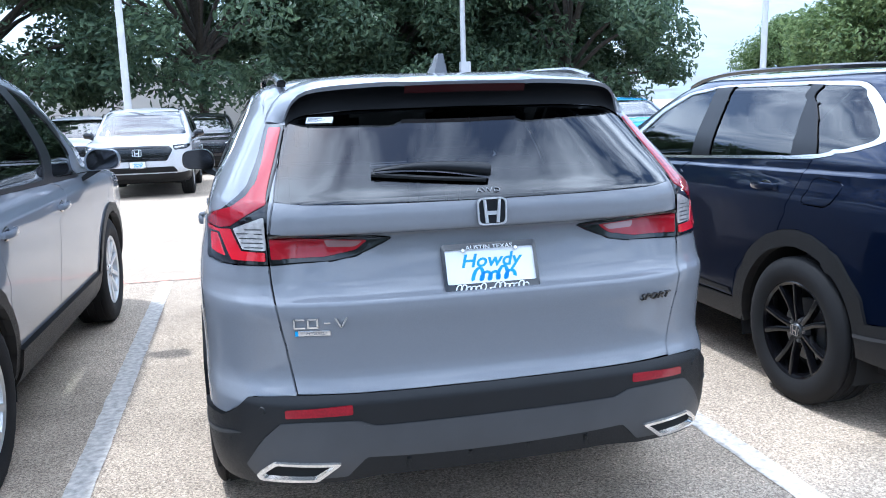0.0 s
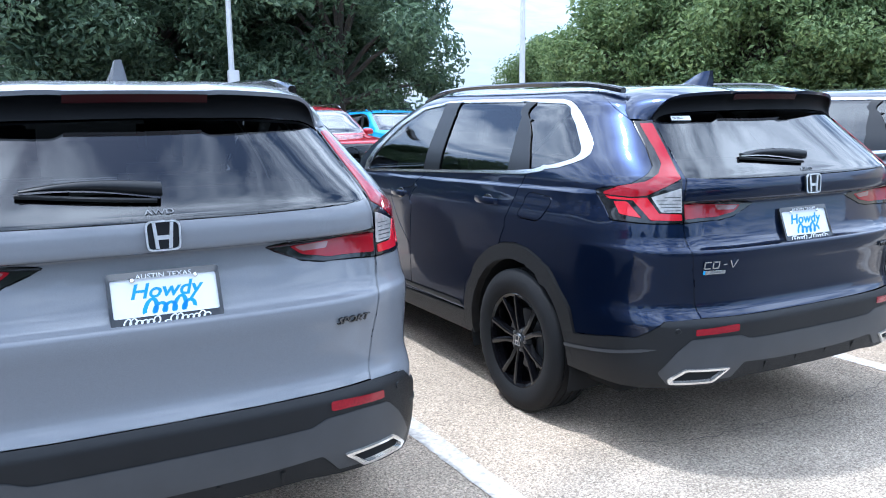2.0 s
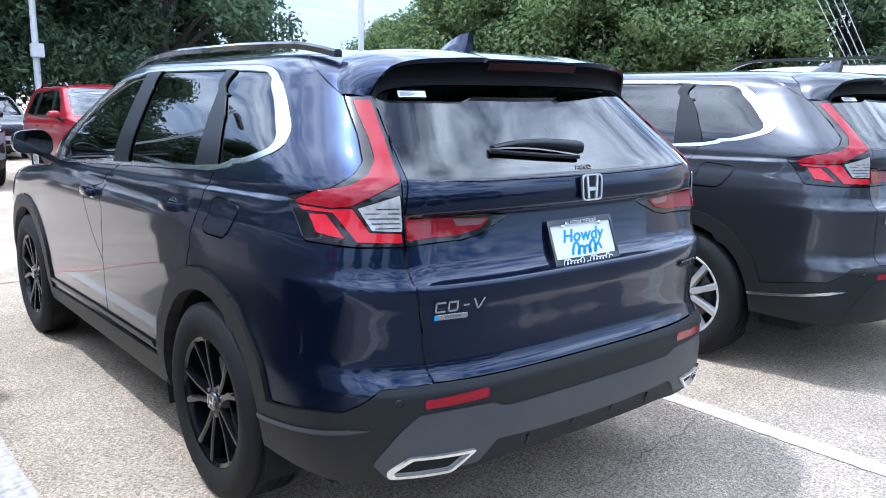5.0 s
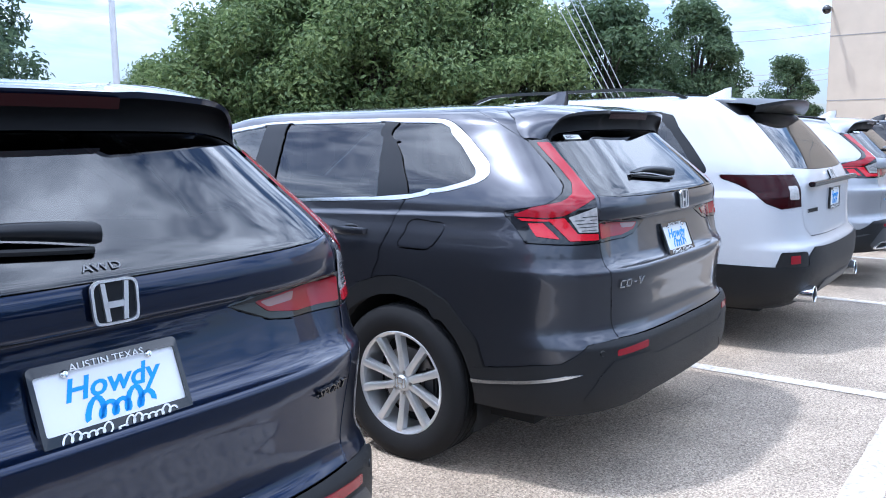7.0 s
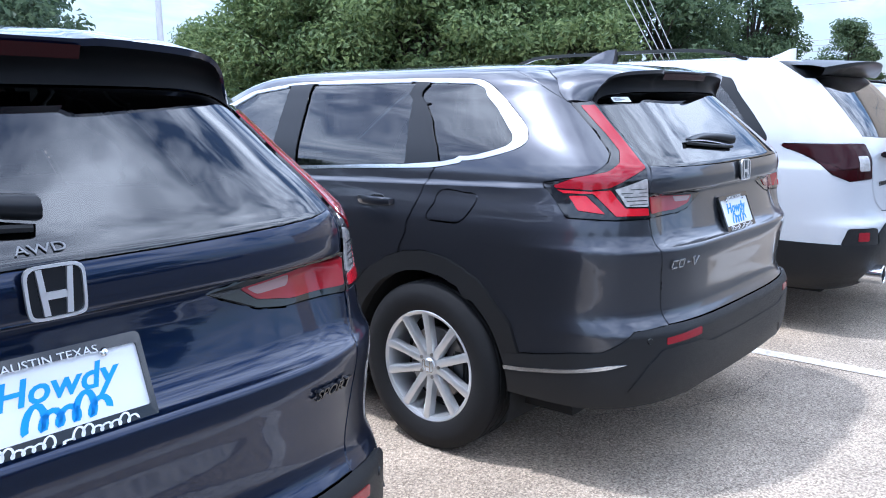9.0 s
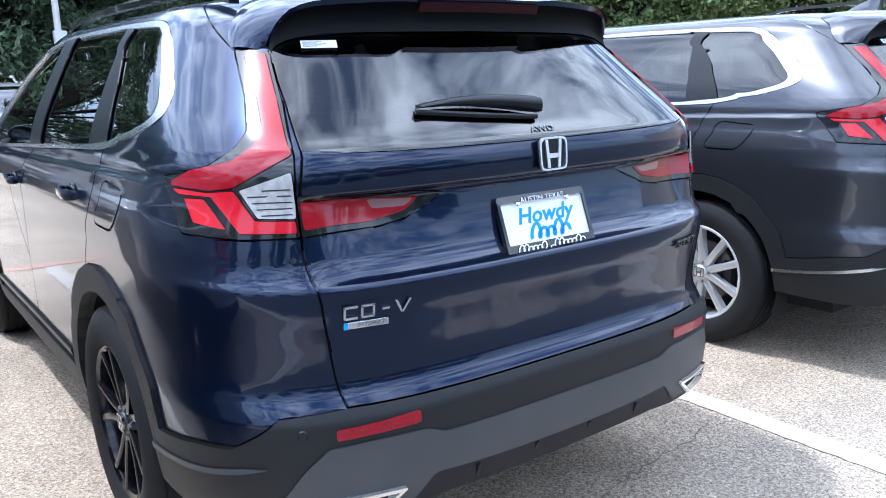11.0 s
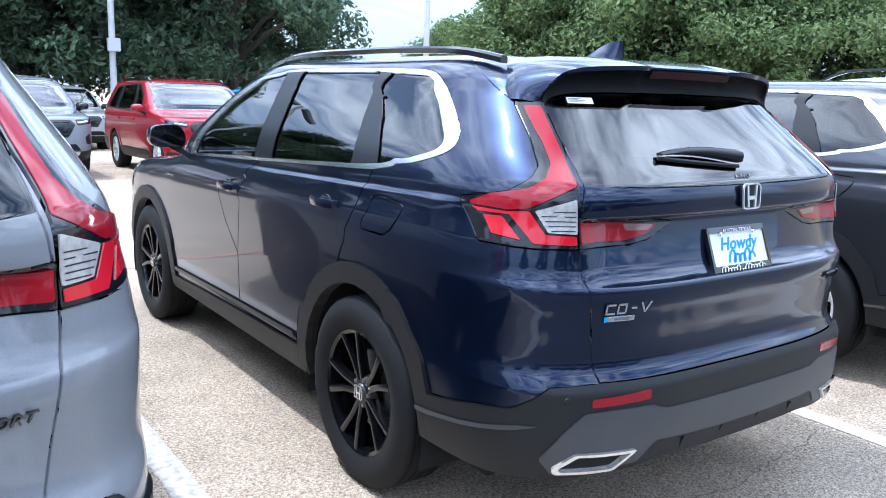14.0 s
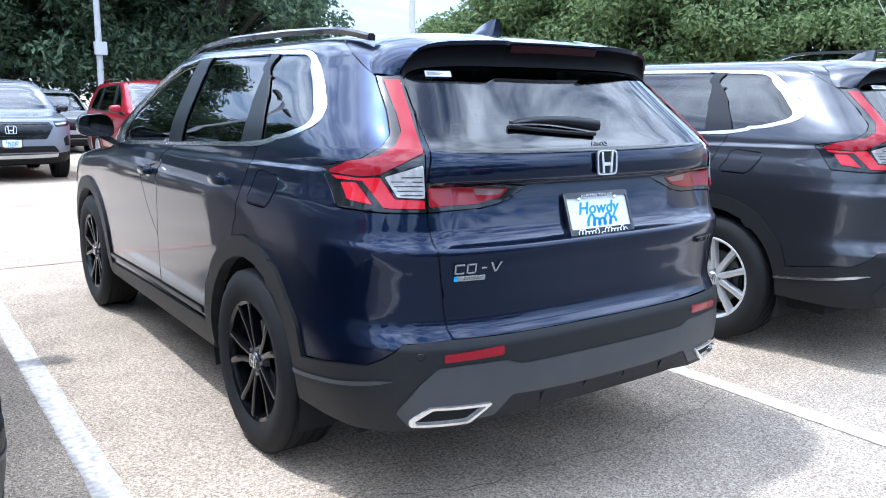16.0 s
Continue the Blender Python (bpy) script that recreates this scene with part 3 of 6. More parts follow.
def shoulder(x, y, z):
    """The crease under the windows: the flank stands out below it and fades back further down."""
    d = 1.178 - 0.028 * (y - 0.53) - z
    if x > 0.6 and 0.4 < y < 3.8:
        x += 0.012 * ease(d, -0.004, 0.016) * math.exp(-max(d, 0) / 0.22) * ease(y, 0.42, 0.62) * (1 - ease(y, 3.2, 3.7))
    return x, y, z


CROSS.bend = shoulder


def cross_areas(k):
    R, S, F = k.R, k.S, k.F
    arch = lambda y, r: circle(k, y, 0.357, r)
    def side(pts, r=0.03, n=4):
        """An outline of the flank, rounded and divided in metres."""
        pts = fillet(pts, r, 4) if r else pts
        out = []
        for (a, b), (c, d) in zip(pts, pts[1:] + pts[:1]):
            m = max(1, min(n, int(math.hypot(c - a, d - b) / 0.06)))
            out += [S(a + (c - a) * i / m, b + (d - b) * i / m) for i in range(m)]
        return out
    trim = side([(3.03, 1.116), (2.04, 1.165), (1.55, 1.191), (1.042, 1.217), (0.78, 1.266), (0.645, 1.305), (0.612, 1.335), (0.640, 1.388), (0.80, 1.508), (0.90, 1.568), (1.0, 1.581), (1.237, 1.586), (1.7, 1.590), (2.12, 1.584), (2.45, 1.546), (2.70, 1.442), (2.90, 1.28)], 0.05)
    g_q = side([(1.020, 1.239), (0.79, 1.286), (0.70, 1.312), (0.678, 1.332), (0.690, 1.358), (0.80, 1.456), (0.90, 1.540), (0.955, 1.560), (1.215, 1.570)], 0.012)
    g_r = side([(1.204, 1.225), (1.926, 1.187), (1.985, 1.574), (1.293, 1.573)], 0.014, 8)
    g_f = side([(2.112, 1.177), (2.95, 1.134), (2.84, 1.275), (2.65, 1.432), (2.42, 1.534), (2.147, 1.568)], 0.014, 8)
    pil_c = side([(1.008, 1.2425), (1.25, 1.2205), (1.33, 1.5745), (1.205, 1.5685)], 0, 8)
    pil_b = side([(1.89, 1.1865), (2.15, 1.1735), (2.17, 1.570), (1.95, 1.5765)], 0, 8)
    lamp = fillet([R(0.690, 1.058), R(0.693, 1.156), R(0.681, 1.249), R(0.640, 1.36), R(0.602, 1.475), R(0.660, 1.48), R(0.700, 1.37), R(0.738, 1.292), R(0.770, 1.260), S(0.34, 1.216), S(0.510, 1.186), S(0.495, 1.168), S(0.400, 1.062), R(0.80, 1.056)], 0.010, 3)
    red = fillet([R(0.652, 1.464), R(0.614, 1.464), R(0.650, 1.36), R(0.684, 1.262), R(0.686, 1.240), R(0.796, 1.172), S(0.32, 1.164), S(0.455, 1.168), S(0.458, 1.178), R(0.845, 1.206), R(0.790, 1.228), R(0.745, 1.258), R(0.708, 1.300), R(0.684, 1.36)], 0.007, 2)
    mid = fillet([R(0.838, 1.143), S(0.400, 1.141), S(0.360, 1.089), R(0.817, 1.078)], 0.005, 2)
    glow = fillet([S(0.445, 1.162), S(0.33, 1.158), R(0.795, 1.164), R(0.768, 1.098), R(0.697, 1.096), R(0.697, 1.070), R(0.795, 1.070), R(0.826, 1.150), S(0.42, 1.150)], 0.004, 2)
    clear = fillet([R(0.6955, 1.204), R(0.785, 1.166), R(0.762, 1.104), R(0.6955, 1.102)], 0.005, 2)
    inner = fillet([R(0.688, 1.058), R(0.691, 1.150), R(0.52, 1.141), R(0.39, 1.133), R(0.305, 1.124), R(0.345, 1.108), R(0.425, 1.074), R(0.50, 1.062)], 0.008, 2)
    ired = fillet([R(0.683, 1.074), R(0.685, 1.139), R(0.55, 1.131), R(0.385, 1.121), R(0.425, 1.092), R(0.52, 1.075)], 0.008, 2)
    iclear = fillet([R(0.52, 1.126), R(0.400, 1.119), R(0.425, 1.102), R(0.51, 1.104)], 0.006, 2)
    out = [
        ("hood", [S(3.42, 1.09), S(3.6, 1.02), F(0.80, 0.93), F(0, 0.93), (3.001, 0.93), (3.001, 1.105), S(3.42, 1.105)]),
        ("windscreen", fillet([F(0.78, 1.12), F(0.66, 1.56), F(0.60, 1.585), (3.01, 1.59), (3.01, 1.11)], 0.02)),
        ("fender", [S(3.36, 0.42), S(3.40, 1.08), S(3.62, 1.02), F(0.80, 0.93), F(0.84, 0.70), F(0.87, 0.42)]),
        ("front_bumper", [S(4.2, 0.19), S(4.22, 0.70), F(0.80, 0.80), (3.01, 0.80), (3.01, 0.19)]),
        ("front_door", [S(3.36, 0.42), S(3.40, 1.08), S(3.02, 1.12), S(2.035, 1.17), S(2.10, 1.145), S(2.20, 1.09), S(2.245, 0.70), S(2.24, 0.42)]),
        ("rear_door", side([(2.24, 0.42), (2.245, 0.70), (2.20, 1.09), (2.10, 1.145), (2.035, 1.17), (1.03, 1.225), (1.05, 1.195), (1.135, 1.02), (1.215, 0.84), (1.42, 0.74), (1.56, 0.58), (1.60, 0.42)], 0, 8)),
        ("roof", [(-0.01, 1.618), (1.0, 1.618), (1.5, 1.618), (2.0, 1.618), (3.01, 1.600), (3.01, 1.68), (-0.01, 1.68)]),
        ("window_trim", trim), ("pillar_c", pil_c), ("pillar_b", pil_b), ("quarter_glass", g_q), ("rear_door_glass", g_r), ("front_door_glass", g_f),
        ("fuel_door", side([(0.985, 1.138), (0.785, 1.125), (0.80, 1.08), (0.865, 1.003), (1.06, 1.004)], 0.04)),
        ("rocker", [S(3.42, 0.19), S(3.42, 0.375), S(2.4, 0.405), S(1.4, 0.42), S(1.4, 0.19)]),
        ("door_moulding", [S(3.36, 0.415), S(3.36, 0.435), S(2.4, 0.455), S(1.62, 0.462), S(1.60, 0.44), S(2.4, 0.432)]),
        ("tailgate", [(-0.01, 0.652), R(0.632, 0.657), R(0.655, 0.80), R(0.690, 1.062), R(0.683, 1.16), R(0.664, 1.25), R(0.58, 1.243), R(0.3, 1.238), (-0.01, 1.236)]),
        ("rear_glass", [(-0.01, 1.236), R(0.3, 1.238), R(0.58, 1.243), R(0.664, 1.25), R(0.635, 1.36), R(0.595, 1.50), (-0.01, 1.53)]),
        ("tailgate_top", [(-0.01, 1.53), R(0.595, 1.50), R(0.602, 1.475), R(0.66, 1.48), R(0.66, 1.56), R(0.60, 1.618), (-0.01, 1.618)]),
        ("tail_lamp", lamp), ("tail_red", red), ("tail_mid", mid), ("tail_guide", glow), ("tail_clear", clear),
        ("inner_lamp", inner), ("inner_red", ired), ("inner_clear", iclear),
        ("arch_rear", arch(1.06, 0.515)), ("arch_front", arch(3.76, 0.510)),
        ("bumper", [(-0.01, 0.19), S(0.70, 0.19), S(0.64, 0.515), S(0.53, 0.527), S(0.36, 0.556), R(0.854, 0.568), R(0.82, 0.600), R(0.775, 0.644), R(0.632, 0.655), (-0.01, 0.650)]),
        ("bumper_trim", fillet([S(0.645, 0.448), S(0.645, 0.464), S(0.45, 0.484), S(0.33, 0.502), R(0.84, 0.524), R(0.80, 0.528), R(0.84, 0.510), S(0.33, 0.488), S(0.45, 0.470)], 0.003, 2)),
        ("skid", fillet([(-0.01, 0.552), R(0.40, 0.555), R(0.45, 0.576), R(0.60, 0.578), R(0.685, 0.572), R(0.735, 0.520), R(0.790, 0.425), R(0.752, 0.375), R(0.49, 0.392), R(0.43, 0.455), (-0.01, 0.440)], 0.008, 2)),
        ("tip_frame", fillet([R(0.505, 0.444), R(0.706, 0.448), R(0.758, 0.400), R(0.748, 0.382), R(0.580, 0.384)], 0.012, 3)),
        ("tip_hole", fillet([R(0.528, 0.436), R(0.698, 0.440), R(0.742, 0.402), R(0.736, 0.391), R(0.588, 0.393)], 0.008, 3)),
        ("reflector", fillet([R(0.468, 0.597), R(0.668, 0.590), R(0.668, 0.616), R(0.468, 0.625)], 0.005, 2)),
        ("hole", [(-0.1, 0.1), S(0.72, 0.1), S(0.70, 0.355), R(0.86, 0.345), R(0.76, 0.355), R(0.50, 0.372), R(0.38, 0.385), (-0.1, 0.375)]),
        ("hole", [S(0.72, 0.1), (3.1, 0.1), (3.1, 0.30), S(1.3, 0.305), S(0.72, 0.36)]),
        ("hole", arch(1.06, 0.432)), ("hole", arch(3.76, 0.430)),
    ]
    return out


def cross_grid(k):
    xs = [0, 0.08, 0.16, 0.24, 0.32, 0.40, 0.46, 0.52, 0.58, 0.63, 0.67, 0.70, 0.73, 0.76, 0.79, 0.815, 0.84, 0.86, 0.88, 0.895, 0.905, 0.912]
    cols = [k.R(x * 0.997, 0.95)[0] for x in xs] + loop(0.94, 1.0, 3) + loop(1.0, 2.0, 40)[1:] + loop(2.0, 3.0, 18)[1:]
    rows = loop(0.20, 0.62, 14) + loop(0.62, 0.74, 9)[1:] + loop(0.74, 0.90, 6)[1:] + loop(0.90, 0.98, 10)[1:] + loop(0.98, 1.13, 13)[1:] + loop(1.13, 1.155, 5)[1:] + loop(1.155, 1.24, 9)[1:] + loop(1.24, 1.30, 5)[1:] + loop(1.30, 1.58, 16)[1:] + loop(1.58, 1.635, 7)[1:] + [1.641, 1.647, 1.651, 1.655, 1.6575, 1.66, 1.6615, 1.663, 1.6642, 1.665]
    return sorted(set(round(c, 5) for c in cols)), sorted(set(round(r, 5) for r in rows))


CROSS_FACES = CROSS.carve(*cross_grid(CROSS), cross_areas(CROSS))


def spoiler_sections(low):
    """Right half of the roof spoiler: rows from the middle to its end on the tail lamp, each a line of points from the roof to the lip (or, low, from the lip to the glass)."""
    root_z = curve((0, 1.637), (0.20, 1.636), (0.38, 1.632), (0.48, 1.624), (0.545, 1.608), (0.60, 1.578), (0.635, 1.545), (0.655, 1.510), (0.664, 1.484))
    lip_x = curve((0, 0), (0.38, 0.38), (0.48, 0.478), (0.545, 0.545), (0.60, 0.582), (0.635, 0.597), (0.655, 0.604), (0.664, 0.607))
    lip_y = curve((0, 0.348), (0.20, 0.352), (0.245, 0.340), (0.38, 0.356), (0.48, 0.380), (0.545, 0.408), (0.60, 0.432), (0.635, 0.450), (0.655, 0.460), (0.664, 0.466))
    lip_z = curve((0, 1.606), (0.20, 1.605), (0.245, 1.607), (0.38, 1.602), (0.48, 1.595), (0.545, 1.579), (0.60, 1.545), (0.635, 1.514), (0.655, 1.490), (0.664, 1.477))
    edge_z = curve((0, 1.522), (0.45, 1.516), (0.56, 1.500), (0.62, 1.482), (0.664, 1.468))
    rows = []
    for q in (0.0, 0.07, 0.14, 0.19, 0.205, 0.22, 0.235, 0.25, 0.30, 0.36, 0.42, 0.46, 0.50, 0.53, 0.56, 0.585, 0.61, 0.635, 0.65, 0.658, 0.664):
        z = root_z(q)
        t = CROSS.R(q, z)[0]
        root = CROSS.at(t, z) + CROSS.normal(t, z) * 0.003
        lip = Vector((lip_x(q), lip_y(q), lip_z(q)))
        out = Vector((ease(q, 0.40, 0.60), -0.35 * ease(q, 0.40, 0.60), 1 - 0.65 * ease(q, 0.40, 0.60))).normalized()
        if low:
            ez = edge_z(q)
            ex = min(lip.x, 0.60)
            end = CROSS.at(*CROSS.R(ex, ez)) + Vector((0, -0.005, 0))
            fold = lip + Vector((-0.004 * ease(q, 0.45, 0.6), 0.005, -0.014 + 0.008 * ease(q, 0.45, 0.64)))
            hollow = Vector((0, 0.022, 0.012)) * (1 - ease(q, 0.50, 0.66))
            pts = [fold] + [fold.lerp(end, u) + hollow * (4 * u * (1 - u)) for u in (0.2, 0.45, 0.7, 0.9)] + [end, end + Vector((0, 0.018, 0.004))]
        else:
            pts = [root.lerp(lip, u) + out * 0.016 * (4 * u * (1 - u)) for u in (0, 0.2, 0.4, 0.6, 0.8, 0.93)] + [lip, lip + Vector((-0.004 * ease(q, 0.45, 0.6), 0.005, -0.014 + 0.008 * ease(q, 0.45, 0.64)))]
        rows.append([tuple(p) for p in pts])
    return rows


def mirrored_sheet(rows, closed_end=None):
    bm = bmesh.new()
    for s in (1, -1):
        g = [[bm.verts.new((s * x, y, z)) for x, y, z in r] for r in rows]
        for p, q in zip(g, g[1:]):
            for k in range(len(p) - 1):
                f = (p[k], p[k + 1], q[k + 1], q[k])
                bm.faces.new(f if s > 0 else f[::-1])
    bmesh.ops.remove_doubles(bm, verts=bm.verts, dist=1e-4)
    bmesh.ops.recalc_face_normals(bm, faces=bm.faces)
    return bm


def side_mirror(parent, x, y, z, s, body, size=1.0):
    """A door mirror on its foot; s is -1 on the left."""
    base = new("door_mirror")
    base.parent = parent
    base.matrix_local = pose(s * x, y, z) @ Matrix.Diagonal((size, size, size, 1))
    prof = fillet([(0.0, -0.075), (0.215, -0.06), (0.235, 0.0), (0.215, 0.075), (0.05, 0.09), (-0.005, 0.03)], 0.05, 5)
    rings = []
    bm = bmesh.new()
    for yy, f in ((-0.045, 0.97), (-0.035, 1.0), (0.02, 1.0), (0.08, 0.90), (0.125, 0.66), (0.14, 0.35)):
        rings.append([bm.verts.new((s * (0.11 + (u - 0.11) * f), yy, v * f)) for u, v in prof])
    k = len(prof)
    for p, q in zip(rings, rings[1:]):
        for i in range(k):
            bm.faces.new((p[i], p[(i + 1) % k], q[(i + 1) % k], q[i]))
    bm.faces.new(rings[-1])
    bm.faces.new(rings[0])
    bmesh.ops.recalc_face_normals(bm, faces=bm.faces)
    part("mirror_shell", bm, body, base)
    g = bmesh.new()
    g.faces.new([g.verts.new((s * (0.115 + (u - 0.11) * 0.90), -0.0475, v * 0.88)) for u, v in prof])
    bmesh.ops.recalc_face_normals(g, faces=g.faces)
    r = bmesh.ops.extrude_face_region(g, geom=list(g.faces))
    bmesh.ops.translate(g, vec=(0, -0.002, 0), verts=[v for v in r["geom"] if isinstance(v, bmesh.types.BMVert)])
    part("mirror_glass", g, M_MIRROR, base, smooth=False)
    foot = bmesh.new()
    a = [(s * 0.03, -0.02, -0.06), (s * 0.10, -0.02, -0.07), (s * 0.10, 0.07, -0.06), (s * 0.03, 0.08, -0.05)]
    b = [(s * -0.07, -0.03, -0.14), (s * -0.045, -0.03, -0.15), (s * -0.045, 0.07, -0.15), (s * -0.07, 0.09, -0.14)]
    va, vb = [foot.verts.new(p) for p in a], [foot.verts.new(p) for p in b]
    for i in range(4):
        foot.faces.new((va[i], va[(i + 1) % 4], vb[(i + 1) % 4], vb[i]))
    foot.faces.new(va), foot.faces.new(vb)
    bmesh.ops.recalc_face_normals(foot, faces=foot.faces)
    part("mirror_foot", foot, M_CLAD, base)


def door_handle(parent, skin, y, z, s, mat):
    t, zz = skin.S(y, z)
    p, n = skin.at(t, z), skin.normal(t, z)
    base = new("door_handle")
    base.parent, base.matrix_local = parent, pose(s * p.x, p.y, p.z)
    bm = bmesh.new()
    rings = []
    for yy, out, h in ((-0.105, 0.006, 0.012), (-0.095, 0.022, 0.016), (-0.06, 0.036, 0.018), (0.0, 0.040, 0.019), (0.06, 0.036, 0.018), (0.095, 0.022, 0.016), (0.105, 0.006, 0.012)):
        rings.append([bm.verts.new((s * (out - d), yy, v * h)) for d, v in ((0.012, -0.6), (0.004, -1), (0, -0.5), (0, 0.5), (0.004, 1), (0.012, 0.6))])
    for p2, q in zip(rings, rings[1:]):
        for i in range(6):
            bm.faces.new((p2[i], p2[(i + 1) % 6], q[(i + 1) % 6], q[i]))
    bm.faces.new(rings[0]), bm.faces.new(rings[-1])
    bmesh.ops.recalc_face_normals(bm, faces=bm.faces)
    part("grip", bm, mat, base)
    # the finger dish behind the grip
    dish = bmesh.new()
    bmesh.ops.create_uvsphere(dish, u_segments=20, v_segments=8, radius=1, matrix=Matrix.Translation((s * 0.001, -0.01, -0.004)) @ Matrix.Diagonal((0.004, 0.055, 0.034, 1)))
    part("finger_dish", dish, M_GLOSSBLACK, base)


def seats(parent, w, ys, z):
    for y in ys:
        for x in (-0.38, 0.38):
            bm = bmesh.new()
            box_into(bm, x - 0.24, x + 0.24, y - 0.25, y + 0.28, z - 0.10, z + 0.06, 0.04)
            box_into(bm, x - 0.23, x + 0.23, y - 0.36, y - 0.22, z + 0.0, z + 0.56, 0.05)
            part("seat", bm, M_SEAT, parent)
            part("headrest", box(x - 0.13, x + 0.13, y - 0.40, y - 0.30, z + 0.60, z + 0.80, 0.04), M_SEAT, parent)


def badge_bars(parent, m, width, height, mat, n=4, name="model_badge", depth=0.004):
    """A model name as plain strokes."""
    bm = bmesh.new()
    step = width / n
    for i in range(n):
        x = -width / 2 + i * step
        if n == 4 and i == 2:
            box_into(bm, x + step * 0.25, x + step * 0.70, 0, depth, -height * 0.08, height * 0.08)
            continue
        if n == 4 and i == 3:
            for a, b in ((0.0, 0.42), (0.84, 0.42)):
                q = [(x + step * a, height / 2), (x + step * (a + 0.16), height / 2), (x + step * (b + 0.12), -height / 2), (x + step * (b - 0.02), -height / 2)]
                lo = [bm.verts.new((u, 0, v)) for u, v in q]
                hi = [bm.verts.new((u, depth, v)) for u, v in q]
                bm.faces.new(lo), bm.faces.new(hi)
                for k in range(4):
                    bm.faces.new((lo[k], lo[(k + 1) % 4], hi[(k + 1) % 4], hi[k]))
            continue
        b = height * 0.17
        w = step * 0.82
        box_into(bm, x, x + b, 0, depth, -height / 2, height / 2)
        box_into(bm, x, x + w, 0, depth, height / 2 - b, height / 2)
        box_into(bm, x, x + w, 0, depth, -height / 2, -height / 2 + b)
        box_into(bm, x + w - b, x + w, 0, depth, -height / 2, height / 2) if i else None
    bmesh.ops.recalc_face_normals(bm, faces=bm.faces)
    ob = part(name, bm, mat, parent, smooth=False)
    ob.matrix_local = m
    ob["kind"] = "stuff"
    return ob


def on_tail(skin, x, z, off=0.0):
    """A pose on the tail: facing out of it, upright."""
    t, zz = skin.R(abs(x), z)
    p, n = skin.at(t, z), skin.normal(t, z)
    s = -1 if x < 0 else 1
    n = Vector((s * n.x, n.y, n.z))
    p = Vector((s * p.x, p.y, p.z)) + n * off
    u = Vector((0, 0, 1))
    yv = -n
    xv = yv.cross(u).normalized()
    zv = xv.cross(yv).normalized()
    return Matrix.Translation(p) @ Matrix((xv, yv, zv)).transposed().to_4x4()


